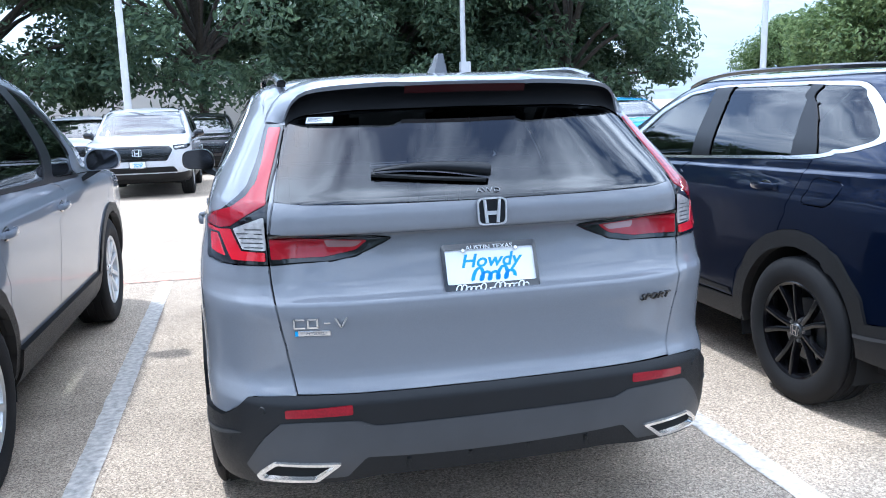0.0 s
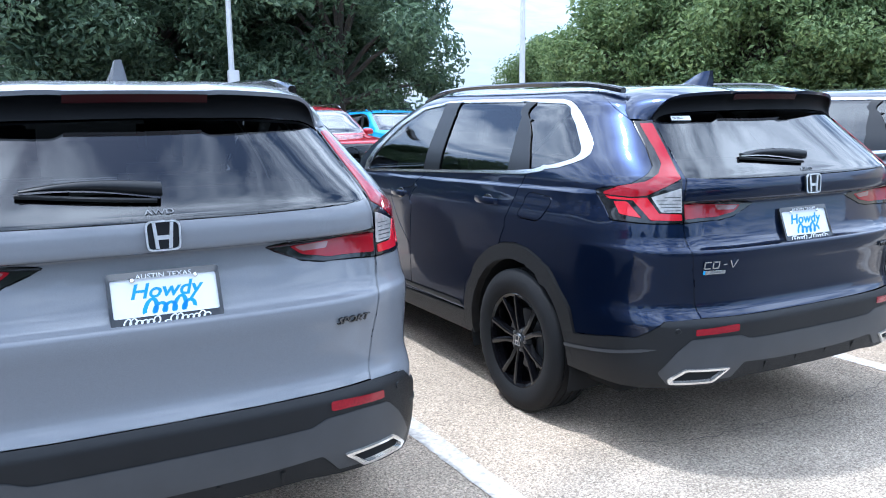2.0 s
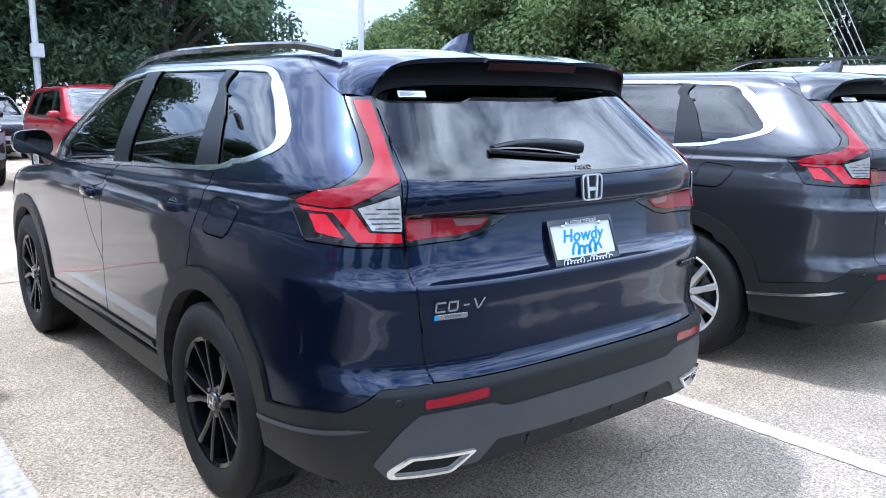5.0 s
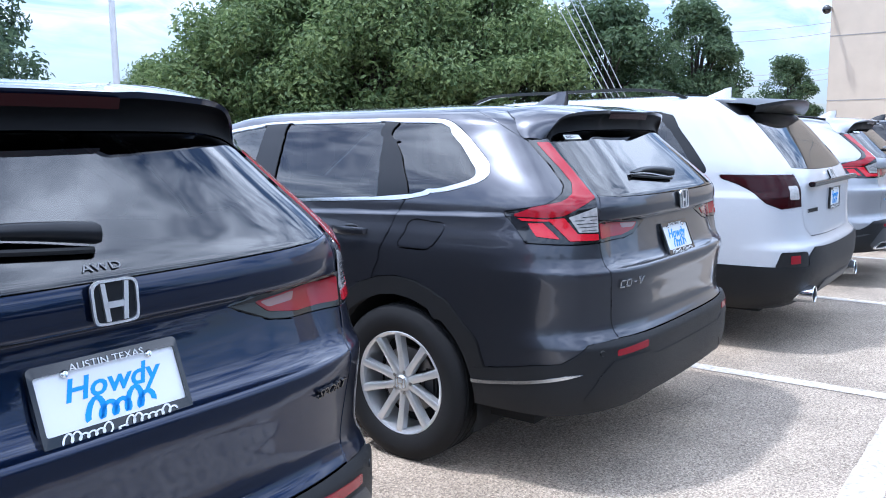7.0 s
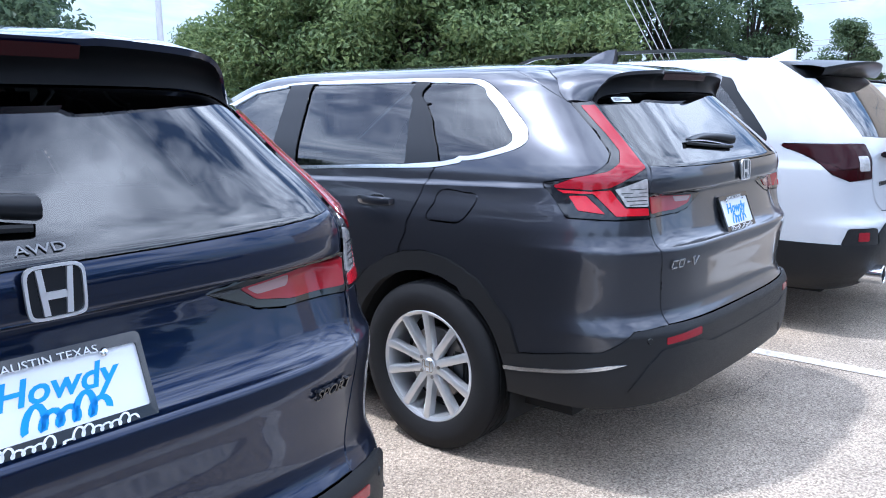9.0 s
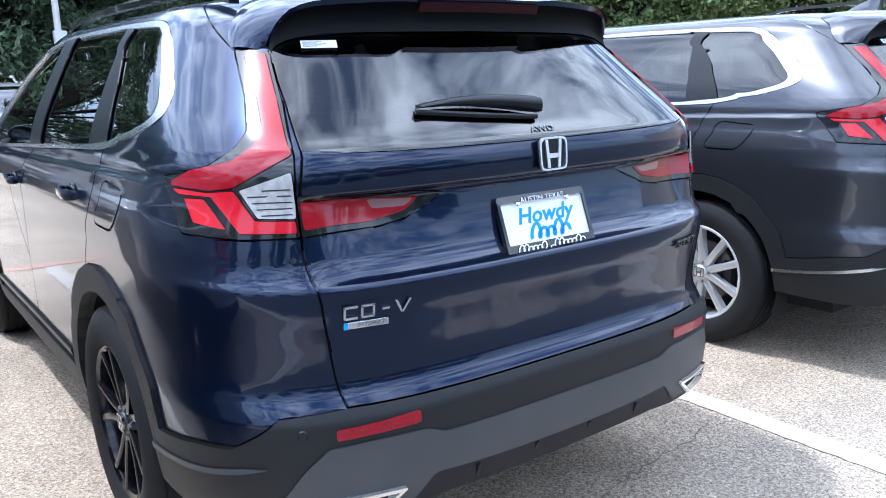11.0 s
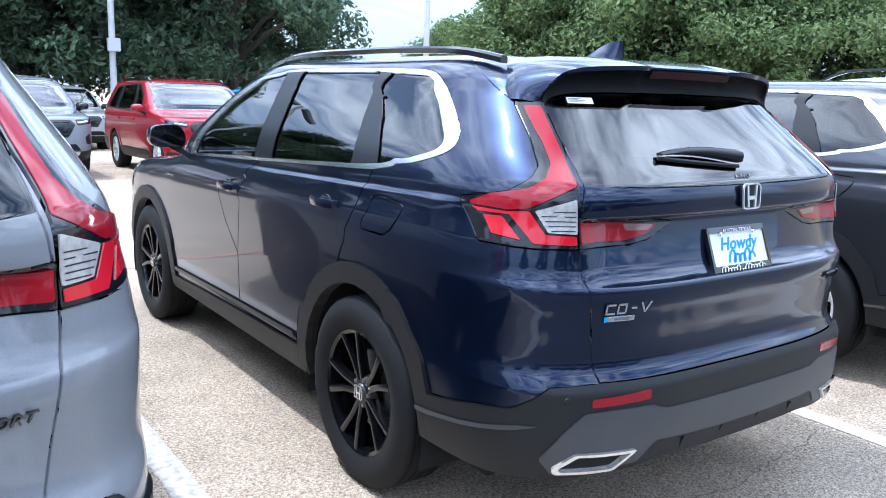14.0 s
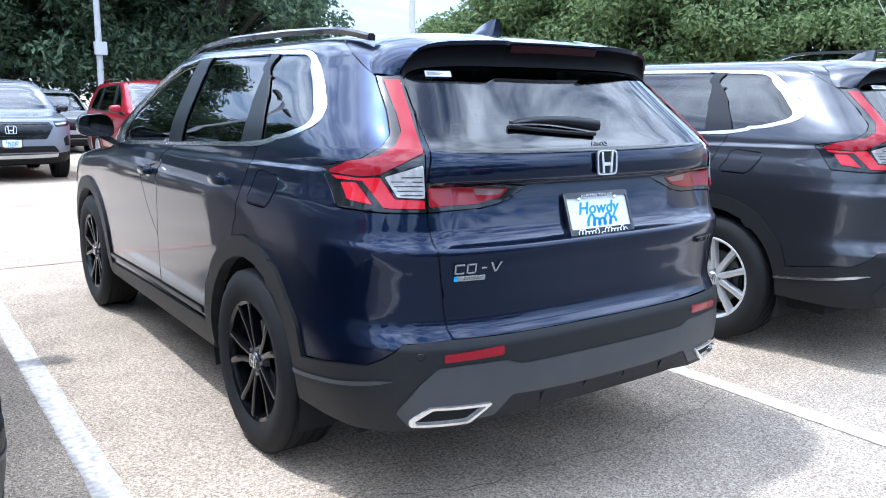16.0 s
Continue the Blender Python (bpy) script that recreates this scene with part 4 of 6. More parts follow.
def build_crossover(label, m, body, sport=True, rims="black", tyre_text=False):
    car = thing("crossover_car", label, "car", m, "parked crossovers")
    k, f = CROSS, CROSS_FACES
    P = lambda names, **kw: k.panel([q for n in names.split() if n in f for q in f[n]], **kw)
    shell = [n for n in f if n not in ("hole", "quarter_glass", "rear_door_glass", "front_door_glass", "windscreen", "rear_glass")]
    bm = k.panel([q for n in shell for q in f[n]], lift=-0.018, gap=0, edge=0)
    skin_part("inner_shell", bm, M_VOID, car)
    trimmat = M_BRIGHT
    for side, s in (("right", 1), ("left", -1)):
        doors = {}
        skin_part("quarter_panel", P("body", side=side), body, car)
        skin_part("front_fender", P("fender", side=side), body, car)
        for d, glass in (("front_door", "front_door_glass"), ("rear_door", "rear_door_glass")):
            door = doors[d] = skin_part(d, P(d, side=side, gap=0.0035), body, car)
            skin_part("window_pane", P(glass, side=side, lift=-0.006, gap=0, edge=0.004), M_GLASS if d == "front_door" else M_GLASS_DARK, door)
            door_handle(door, k, 2.375 if d == "front_door" else 1.342, 1.020 if d == "front_door" else 1.066, s, body)
        skin_part("quarter_window", P("quarter_glass", side=side, lift=-0.005, gap=0, edge=0.004), M_GLASS_DARK, car)
        skin_part("window_surround", P("window_trim", side=side, lift=0.002, gap=0.0, edge=0.01), trimmat, car, "satin chrome window surround")
        for pil in ("pillar_b", "pillar_c"):
            skin_part("pillar_cover", P(pil, side=side, lift=0.003, gap=0.0, edge=0.003), M_SATIN, car)
        skin_part("wheel_arch_moulding", P("arch_rear", side=side, lift=0.012, gap=0.001, edge=0.05), M_CLAD, car)
        skin_part("wheel_arch_moulding", P("arch_front", side=side, lift=0.012, gap=0.001, edge=0.05), M_CLAD, car)
        skin_part("sill_moulding", P("rocker", side=side, lift=0.012, gap=0.001, edge=0.02), M_CLAD, car)
        skin_part("door_moulding", P("door_moulding", side=side, lift=0.010, gap=0.0, edge=0.012), M_CLAD if not sport else M_SATIN, car)
        if side == "left":
            skin_part("fuel_flap", P("fuel_door", side=side, lift=0.001, gap=0.004), body, car)
        else:
            skin_part("flank_panel", P("fuel_door", side=side, gap=0), body, car)
        lamp = skin_part("tail_lamp", P("tail_lamp", side=side, lift=0.004, gap=0.002), M_GLOSSBLACK, car, "red and clear tail lamp with black surround")
        skin_part("red_lens", P("tail_red", side=side, lift=0.007, gap=0, edge=0.004), M_REDLENS, lamp)
        skin_part("wedge_lens", P("tail_mid", side=side, lift=0.007, gap=0, edge=0.004), M_REDGLOW, lamp)
        skin_part("light_guide", P("tail_guide", side=side, lift=0.009, gap=0, edge=0.004), M_REDGLOW, lamp)
        skin_part("clear_lens", P("tail_clear", side=side, lift=0.008, gap=0, edge=0.005), M_CLEAR, lamp)
        ribs = bmesh.new()
        for i in range(5):
            z = 1.112 + i * 0.014
            x0, x1 = 0.70, 0.755 + 0.006 * i - (0.03 if i == 4 else 0)
            a, b = on_tail(k, s * x0, z, 0.009), on_tail(k, s * x1, z - 0.002, 0.009)
            pa, pb = a.translation, b.translation
            pa, pb = pa + Vector((0, -0.002, 0)), pb + Vector((s * 0.001, -0.002, 0))
            vs = [ribs.verts.new(q) for q in (pa + Vector((0, 0, 0.0015)), pb + Vector((0, 0, 0.0015)), pb - Vector((0, 0, 0.0015)), pa - Vector((0, 0, 0.0015)))]
            ribs.faces.new(vs)
        part("lens_ribs", ribs, M_RIMDARK, lamp, smooth=False)
        wheel(car, s * 0.818, 1.052, 0.367, 0.371, 0.232, 0.246, rims, s)
        wheel(car, s * 0.818, 3.76, 0.367, 0.371, 0.232, 0.246, rims, s)
        for y in (1.06, 3.76):
            liner = bmesh.new()
            pr = [(0.445, 0.0), (0.445, 0.30)]
            rings = [[liner.verts.new((s * (0.915 - d), y + r * math.cos(a), 0.357 + r * math.sin(a))) for r, d in pr + [(0.05, 0.30)]] for a in [math.pi * i / 20 * 1.2 - 0.3 for i in range(21)]]
            for p, q in zip(rings, rings[1:]):
                for i in range(2):
                    liner.faces.new((p[i], p[i + 1], q[i + 1], q[i]))
            part("wheel_arch_liner", liner, M_VOID, car)
        side_mirror(car, 0.925, 3.03, 1.215, s, body if not sport else M_GLOSSBLACK, 0.84)
        if sport:
            rail = bmesh.new()
            pts = []
            for u in loop(0, 1, 24):
                y = 0.66 + u * 1.95
                lift = min(1, math.sin(min(u, 1 - u) * math.pi * 3.2) if min(u, 1 - u) < 0.15 else 1) * 0.030
                x = 0.595 + 0.03 * math.sin(u * math.pi)
                z0 = 1.632 - 0.014 * (1 - min(u * 3, 1)) - 0.05 * max(0, (u - 0.62) / 0.38) ** 2
                pts.append((s * x, y, z0 + lift))
            rail = bmesh.new()
            rings = []
            for x, y, z in pts:
                rings.append([rail.verts.new((x + a, y, z + b)) for a, b in ((-0.014, -0.014), (-0.016, 0.004), (-0.008, 0.012), (0.008, 0.012), (0.016, 0.004), (0.014, -0.014))])
            for p, q in zip(rings, rings[1:]):
                for i in range(6):
                    rail.faces.new((p[i], p[(i + 1) % 6], q[(i + 1) % 6], q[i]))
            rail.faces.new(rings[0]), rail.faces.new(rings[-1])
            bmesh.ops.recalc_face_normals(rail, faces=rail.faces)
            part("roof_rail", rail, M_GLOSSBLACK, car)
    skin_part("hood", P("hood"), body, car)
    skin_part("roof_panel", P("roof", gap=0.001), body, car)
    skin_part("windscreen", P("windscreen", lift=-0.003, gap=0, edge=0.005), M_WINDSCREEN, car)
    skin_part("front_bumper", P("front_bumper"), body, car)
    gate = skin_part("tailgate", P("tailgate"), body, car)
    skin_part("rear_window", P("rear_glass", lift=0.0, gap=0.001, edge=0.006), M_GLASS_DARK, gate)
    skin_part("tailgate_header", P("tailgate_top", gap=0.001), body, gate)
    for side in ("right", "left"):
        il = skin_part("inner_tail_lamp", P("inner_lamp", side=side, lift=0.004, gap=0.001), M_GLOSSBLACK, gate)
        skin_part("red_lens", P("inner_red", side=side, lift=0.007, gap=0, edge=0.004), M_REDLENS, il)
        skin_part("clear_lens", P("inner_clear", side=side, lift=0.008, gap=0, edge=0.005), M_CLEARDIM, il)
    sp = new("roof_spoiler")
    sp.parent = gate
    part("spoiler_top", mirrored_sheet(spoiler_sections(False)), body, sp, angle=60)
    part("spoiler_back", mirrored_sheet(spoiler_sections(True)), M_SPOILER, sp, angle=60)
    stop = bmesh.new()
    for i, x in enumerate(loop(-0.21, 0.21, 8)):
        c = (x / 0.62) ** 2
        y = 0.347 + 0.03 * c
        stop.verts.new((x, y - 0.003, 1.595 - 0.018 * c)), stop.verts.new((x, y + 0.008, 1.570 - 0.018 * c))
    stop.verts.ensure_lookup_table()
    for i in range(8):
        stop.faces.new((stop.verts[2 * i], stop.verts[2 * i + 2], stop.verts[2 * i + 3], stop.verts[2 * i + 1]))
    part("high_brake_light", stop, M_REDDARK, sp)
    stick = part("paper_label", box(-0.045, 0.045, 0, 0.001, -0.014, 0.014), M_STICKER, sp, "small white printed sticker", smooth=False)
    stick.matrix_local = on_tail(k, -0.490, 1.486, 0.004)
    bars = bmesh.new()
    for i in range(5):
        box_into(bars, -0.04, -0.005 + 0.012 * (i % 3), -0.0008, 0, -0.009 + i * 0.004, -0.0075 + i * 0.004)
    part("print_lines", bars, M_INK, stick, smooth=False)
    # wiper on its pivot
    wp = new("rear_wiper")
    wp.parent = gate
    arm = bmesh.new()
    rings = []
    for u in loop(0, 1, 12):
        x = 0.015 - 0.365 * u
        z = 1.300 + 0.020 * math.sin(u * 2.4) + 0.006 * u
        q = on_tail(k, x, z, 0.028 - 0.012 * u).translation
        h = 0.022 * (1 - 0.80 * u ** 1.3)
        rings.append([arm.verts.new(q + Vector((0, a, b))) for a, b in ((0.012, -h), (-0.010, -h * 0.7), (-0.014, 0), (-0.010, h * 0.7), (0.012, h))])
    for p, q in zip(rings, rings[1:]):
        for i in range(5):
            arm.faces.new((p[i], p[(i + 1) % 5], q[(i + 1) % 5], q[i]))
    arm.faces.new(rings[0]), arm.faces.new(rings[-1])
    bmesh.ops.recalc_face_normals(arm, faces=arm.faces)
    part("wiper_arm", arm, M_SATIN, wp, angle=60)
    bl = tube([on_tail(k, x, 1.283 + 0.03 * ((0.02 - x) / 0.38) ** 1.2, 0.009).translation for x in loop(-0.36, 0.0, 8)], 0.007, 6)
    part("wiper_blade", bl, M_CLAD, wp)
    # badges
    emblem(gate, on_tail(k, 0, 1.196, 0.012))
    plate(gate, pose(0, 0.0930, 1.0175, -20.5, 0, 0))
    badge_bars(gate, on_tail(k, -0.549, 0.884, 0.004), 0.167, 0.034, M_CHROME, 4)
    if sport:
        hb = part("trim_badge", box(-0.055, 0.055, 0, 0.003, -0.009, 0.009, 0.002), M_CHROME, gate, smooth=False)
        hb.matrix_local = on_tail(k, -0.574, 0.851, 0.003)
        part("blue_end", box(-0.054, -0.044, -0.0006, 0.001, -0.008, 0.008), M_BADGEBLUE, hb, smooth=False)
        text_mesh("HYBRID", 0.015, M_INK, hb, "badge_letters", pose(0.010, -0.0006, 0), 0.0004, squeeze=1.2, shear=0.3)
        text_mesh("SPORT", 0.032, M_GLOSSBLACK, gate, "grade_letters", on_tail(k, 0.566, 0.877, 0.006), 0.004, squeeze=1.25, shear=0.3)
        text_mesh("AWD", 0.026, M_INKLIGHT, gate, "drive_letters", on_tail(k, 0.0, 1.258, 0.002), 0.001, squeeze=1.3)
    bump = skin_part("rear_bumper", P("bumper", lift=0.012, gap=0.001, edge=0.02), M_CLAD, car, "black textured bumper moulding")
    skin_part("bumper_centre", P("skid" if sport else "skid tip_frame tip_hole", lift=0.016, gap=0.001, edge=0.012), M_SKID if sport else M_CLAD, bump)
    for side, s in (("right", 1), ("left", -1)):
        skin_part("bumper_strip", P("bumper_trim", side=side, lift=0.016, gap=0, edge=0.012), M_BRIGHT if not sport else M_SKID, bump)
        skin_part("reflector", P("reflector", side=side, lift=0.015, gap=0, edge=0.012), M_REFLECTOR, bump)
        if sport:
            skin_part("exhaust_finisher", P("tip_frame", side=side, lift=0.026, gap=0, edge=0.018), M_CHROME, bump, "polished exhaust finisher")
            skin_part("exhaust_opening", P("tip_hole", side=side, lift=0.008, gap=0, edge=0.0), M_VOID, bump)
        sensor = lathe([(0.0005, -0.002), (0.010, -0.002), (0.012, 0.001), (0.012, 0.006)], 16)
        sensor.transform(on_tail(k, s * 0.735, 0.612, 0.013) @ Matrix.Rotation(radians(90), 4, "Z"))
        part("parking_sensor", sensor, M_CLAD, bump)
    if sport:
        apron = part("lower_diffuser", prism([(-0.50, 0.445), (-0.42, 0.384), (-0.36, 0.376), (0.36, 0.376), (0.42, 0.384), (0.50, 0.445)], 0.12, 0.006), M_CLAD, bump)
        apron.matrix_local = pose(0, 0.052, 0)
        for x in (-0.30, -0.10, 0.10, 0.30):
            rib = part("diffuser_fin", prism([(0.020, 0.436), (0.036, 0.392), (0.060, 0.380), (0.075, 0.436)], 0.016, 0.003), M_CLAD, bump)
            rib.matrix_local = pose(x + 0.008, 0, 0, 0, 0, 90)
    fin = bmesh.new()
    rings = []
    for y, h, w in ((0.70, 0.085, 0.022), (0.74, 0.082, 0.028), (0.80, 0.062, 0.030), (0.87, 0.028, 0.030), (0.93, 0.008, 0.018)):
        rings.append([fin.verts.new((a * w, y - (0.01 if b else -0.0), 1.630 + b * h)) for a, b in ((-1.25, 0), (-0.85, 0.5), (-0.42, 1), (0.42, 1), (0.85, 0.5), (1.25, 0))])
    for p, q in zip(rings, rings[1:]):
        for i in range(5):
            fin.faces.new((p[i], p[i + 1], q[i + 1], q[i]))
    fin.faces.new(rings[0]), fin.faces.new(rings[-1])
    bmesh.ops.recalc_face_normals(fin, faces=fin.faces)
    part("roof_antenna", fin, body, car, angle=60)
    floor = box(-0.80, 0.80, 0.40, 4.45, 0.27, 0.32)
    part("underbody", floor, M_VOID, car, smooth=False)
    seats(car, 0.9, (2.45, 1.55), 0.72)
    part("dashboard", box(-0.70, 0.70, 2.95, 3.30, 0.70, 1.05, 0.05), M_SEAT, car)
    return car


# ---------------------------------------------------------------- ground
def ground_material():
    m = material("sunlit_aggregate_paving", (0.30, 0.27, 0.24), 0.85)
    n, l = m.node_tree.nodes, m.node_tree.links
    b = n["Principled BSDF"]
    tc = n.new("ShaderNodeTexCoord")

    def tex(kind, scale, detail=4):
        t = n.new(kind)
        t.inputs["Scale"].default_value = scale
        if kind == "ShaderNodeTexNoise":
            t.inputs["Detail"].default_value = detail
        l.new(tc.outputs["Object"], t.inputs["Vector"])
        return t
    chips = tex("ShaderNodeTexVoronoi", 165)
    fine = tex("ShaderNodeTexNoise", 70, 5)
    blot = tex("ShaderNodeTexNoise", 0.55, 6)
    stain = tex("ShaderNodeTexNoise", 2.6, 8)
    r1 = n.new("ShaderNodeValToRGB")
    e = r1.color_ramp.elements
    e[0].position, e[0].color = 0.0, (0.215, 0.165, 0.118, 1)
    e[1].position, e[1].color = 1.0, (0.60, 0.485, 0.362, 1)
    k = e.new(0.45)
    k.color = (0.405, 0.322, 0.237, 1)
    sep = n.new("ShaderNodeSeparateColor")
    l.new(chips.outputs["Color"], sep.inputs["Color"])
    l.new(sep.outputs["Red"], r1.inputs["Fac"])
    m1 = n.new("ShaderNodeMixRGB")
    m1.blend_type = "MULTIPLY"
    m1.inputs["Fac"].default_value = 1
    r2 = n.new("ShaderNodeMapRange")
    r2.inputs["From Min"].default_value, r2.inputs["From Max"].default_value, r2.inputs["To Min"].default_value, r2.inputs["To Max"].default_value = 0.3, 0.7, 0.78, 1.12
    l.new(blot.outputs["Fac"], r2.inputs["Value"])
    l.new(r1.outputs["Color"], m1.inputs["Color1"])
    l.new(r2.outputs["Result"], m1.inputs["Color2"])
    m2 = n.new("ShaderNodeMixRGB")
    m2.blend_type = "MULTIPLY"
    m2.inputs["Fac"].default_value = 1
    r3 = n.new("ShaderNodeMapRange")
    r3.inputs["From Min"].default_value, r3.inputs["From Max"].default_value, r3.inputs["To Min"].default_value, r3.inputs["To Max"].default_value = 0.35, 0.65, 0.86, 1.08
    l.new(stain.outputs["Fac"], r3.inputs["Value"])
    l.new(m1.outputs["Color"], m2.inputs["Color1"])
    l.new(r3.outputs["Result"], m2.inputs["Color2"])
    m3 = n.new("ShaderNodeMixRGB")
    m3.blend_type = "MULTIPLY"
    m3.inputs["Fac"].default_value = 1
    r4 = n.new("ShaderNodeMapRange")
    r4.inputs["From Min"].default_value, r4.inputs["From Max"].default_value, r4.inputs["To Min"].default_value, r4.inputs["To Max"].default_value = 0.32, 0.68, 0.68, 1.28
    l.new(fine.outputs["Fac"], r4.inputs["Value"])
    l.new(m2.outputs["Color"], m3.inputs["Color1"])
    l.new(r4.outputs["Result"], m3.inputs["Color2"])
    # greyer, coarser paving towards the aisle; beyond the line along the bays, unseen ground darkened to dim its
    # reflections in the cars
    where = n.new("ShaderNodeSeparateXYZ")
    l.new(tc.outputs["Object"], where.inputs["Vector"])
    edge = n.new("ShaderNodeMath")
    edge.operation = "MULTIPLY_ADD"
    l.new(stain.outputs["Fac"], edge.inputs[0])
    edge.inputs[1].default_value = 0.5
    l.new(where.outputs["Y"], edge.inputs[2])
    last = m3
    for lo, hi, tint in ((0.35, 0.75, (0.84, 0.88, 0.93, 1)), (-0.72, -0.66, (0.24, 0.28, 0.34, 1))):
        band = n.new("ShaderNodeMapRange")
        band.inputs["From Min"].default_value, band.inputs["From Max"].default_value, band.inputs["To Min"].default_value, band.inputs["To Max"].default_value = lo, hi, 1, 0
        l.new(edge.outputs["Value"], band.inputs["Value"])
        tone = n.new("ShaderNodeMixRGB")
        tone.blend_type = "MULTIPLY"
        tone.inputs["Color2"].default_value = tint
        l.new(band.outputs["Result"], tone.inputs["Fac"])
        l.new(last.outputs["Color"], tone.inputs["Color1"])
        last = tone
    l.new(last.outputs["Color"], b.inputs["Base Color"])
    bp = n.new("ShaderNodeBump")
    bp.inputs["Strength"].default_value, bp.inputs["Distance"].default_value = 0.8, 0.005
    l.new(chips.outputs["Distance"], bp.inputs["Height"])
    l.new(bp.outputs["Normal"], b.inputs["Normal"])
    return m


def line_material(name, color):
    m = material(name, color, 0.8, vary=0.34, scale=30, bump=0.5, bump_scale=220)
    return m


M_GROUND = ground_material()
M_LINE = line_material("worn_white_line_paint", (0.45, 0.415, 0.37))
M_REDLINE = line_material("faded_red_line_paint", (0.47, 0.26, 0.19))


def lie(y):
    """Height of the ground: level in the bays, then falling gently across the aisle."""
    return -0.02 * min(max(y - 6, 0), 20)


bm = bmesh.new()
cells = [[bm.verts.new((x, y, lie(y))) for y in (-400, -60, -20, 0, 6, 11, 16, 21, 26, 60, 400)] for x in (-400, -60, -20, 0, 20, 60, 400)]
for p, q in zip(cells, cells[1:]):
    for k in range(len(p) - 1):
        bm.faces.new((p[k], q[k], q[k + 1], p[k + 1]))
g = tagged(new("ground", mesh_from(bm, "ground", M_GROUND, False)), "pale aggregate car park paving with stains", "ground", kind="structure")


def painted_line(name, x0, x1, y0, y1, mat, label):
    """A thin coat of paint with a ragged border."""
    rnd = random.Random(hash((round(x0 * 10), round(y0 * 10))) % 1000)
    bm = bmesh.new()
    along = abs(y1 - y0) > abs(x1 - x0)
    n = int(max(abs(y1 - y0), abs(x1 - x0)) / 0.05)
    prev = None
    for i in range(n + 1):
        u = i / n
        j = [rnd.uniform(-0.004, 0.004) for _ in range(2)]
        if along:
            y = y0 + (y1 - y0) * u
            a, b = (x0 + j[0], y, 0.004), (x1 + j[1], y, 0.004)
        else:
            x = x0 + (x1 - x0) * u
            a, b = (x, y1 + j[0], 0.0045), (x, y0 + j[1], 0.0045)
        cur = [bm.verts.new(a), bm.verts.new(b)]
        if prev:
            bm.faces.new((prev[0], prev[1], cur[1], cur[0]))
        prev = cur
    bmesh.ops.recalc_face_normals(bm, faces=bm.faces)
    if bm.faces[:][0].normal.z < 0:
        bmesh.ops.reverse_faces(bm, faces=bm.faces)
    return tagged(new(name, mesh_from(bm, name, mat, False)), label, "parking line", "painted parking lines", "structure")


for i, x in enumerate((-7.08, -4.28, -1.50, 1.315, 4.24, 7.04, 9.85, 12.7)):
    painted_line("parking_line", x - 0.058, x + 0.058, -0.70, 5.25, M_LINE, "worn white painted parking bay line")
painted_line("parking_line", -9, 16, -0.86, -0.705, M_LINE, "worn white painted line along the bays")
painted_line("fire_lane_line", -9, 16, 5.28, 5.40, M_REDLINE, "faded red painted line across the aisle")



def crack(pts, width, seed):
    """A thin dark crack, wandering between the given places."""
    rnd = random.Random(seed)
    line = []
    for (x0, y0), (x1, y1) in zip(pts, pts[1:]):
        n = max(4, int(math.hypot(x1 - x0, y1 - y0) / 0.035))
        line += [(x0 + (x1 - x0) * i / n + rnd.uniform(-0.012, 0.012), y0 + (y1 - y0) * i / n + rnd.uniform(-0.012, 0.012)) for i in range(n)]
    bm = bmesh.new()
    prev = None
    for (x, y), (u, v) in zip(line, line[1:]):
        d = Vector((u - x, v - y)).normalized()
        w = width * rnd.uniform(0.3, 1.0)
        cur = [bm.verts.new((x - d.y * w, y + d.x * w, 0.003)), bm.verts.new((x + d.y * w, y - d.x * w, 0.003))]
        if prev:
            bm.faces.new((prev[0], prev[1], cur[1], cur[0]))
        prev = cur
    bmesh.ops.recalc_face_normals(bm, faces=bm.faces)
    return tagged(new("ground_crack", mesh_from(bm, "ground_crack", M_CRACK, False)), "thin dark crack in the paving", "crack", kind="structure")


M_CRACK = material("crack_shadow", (0.13, 0.11, 0.095), 0.95)
crack([(-0.77, 0.44), (-0.38, 0.28), (-0.1, 0.27), (0.34, 0.23), (0.72, 0.30), (1.0, 0.31), (1.25, 0.42)], 0.0035, 2)
crack([(2.7, 0.64), (2.85, 0.57), (3.17, 0.317), (3.53, 0.213), (4.1, 0.215)], 0.0035, 5)
crack([(-4.36, 2.84), (-4.2, 2.81)], 0.004, 7)

# ---------------------------------------------------------------- parked row
build_crossover("navy blue crossover with black wheels, parked in its bay", pose(0, 0, 0), M_NAVY, True, "black")
build_crossover("solid grey crossover with black wheels, parked beside a navy one", pose(-2.785, 0, 0), M_GREY, True, "black")
build_crossover("charcoal metallic crossover with silver wheels, without roof rails", pose(2.875, -0.02, 0), M_CHARCOAL, False, "silver")


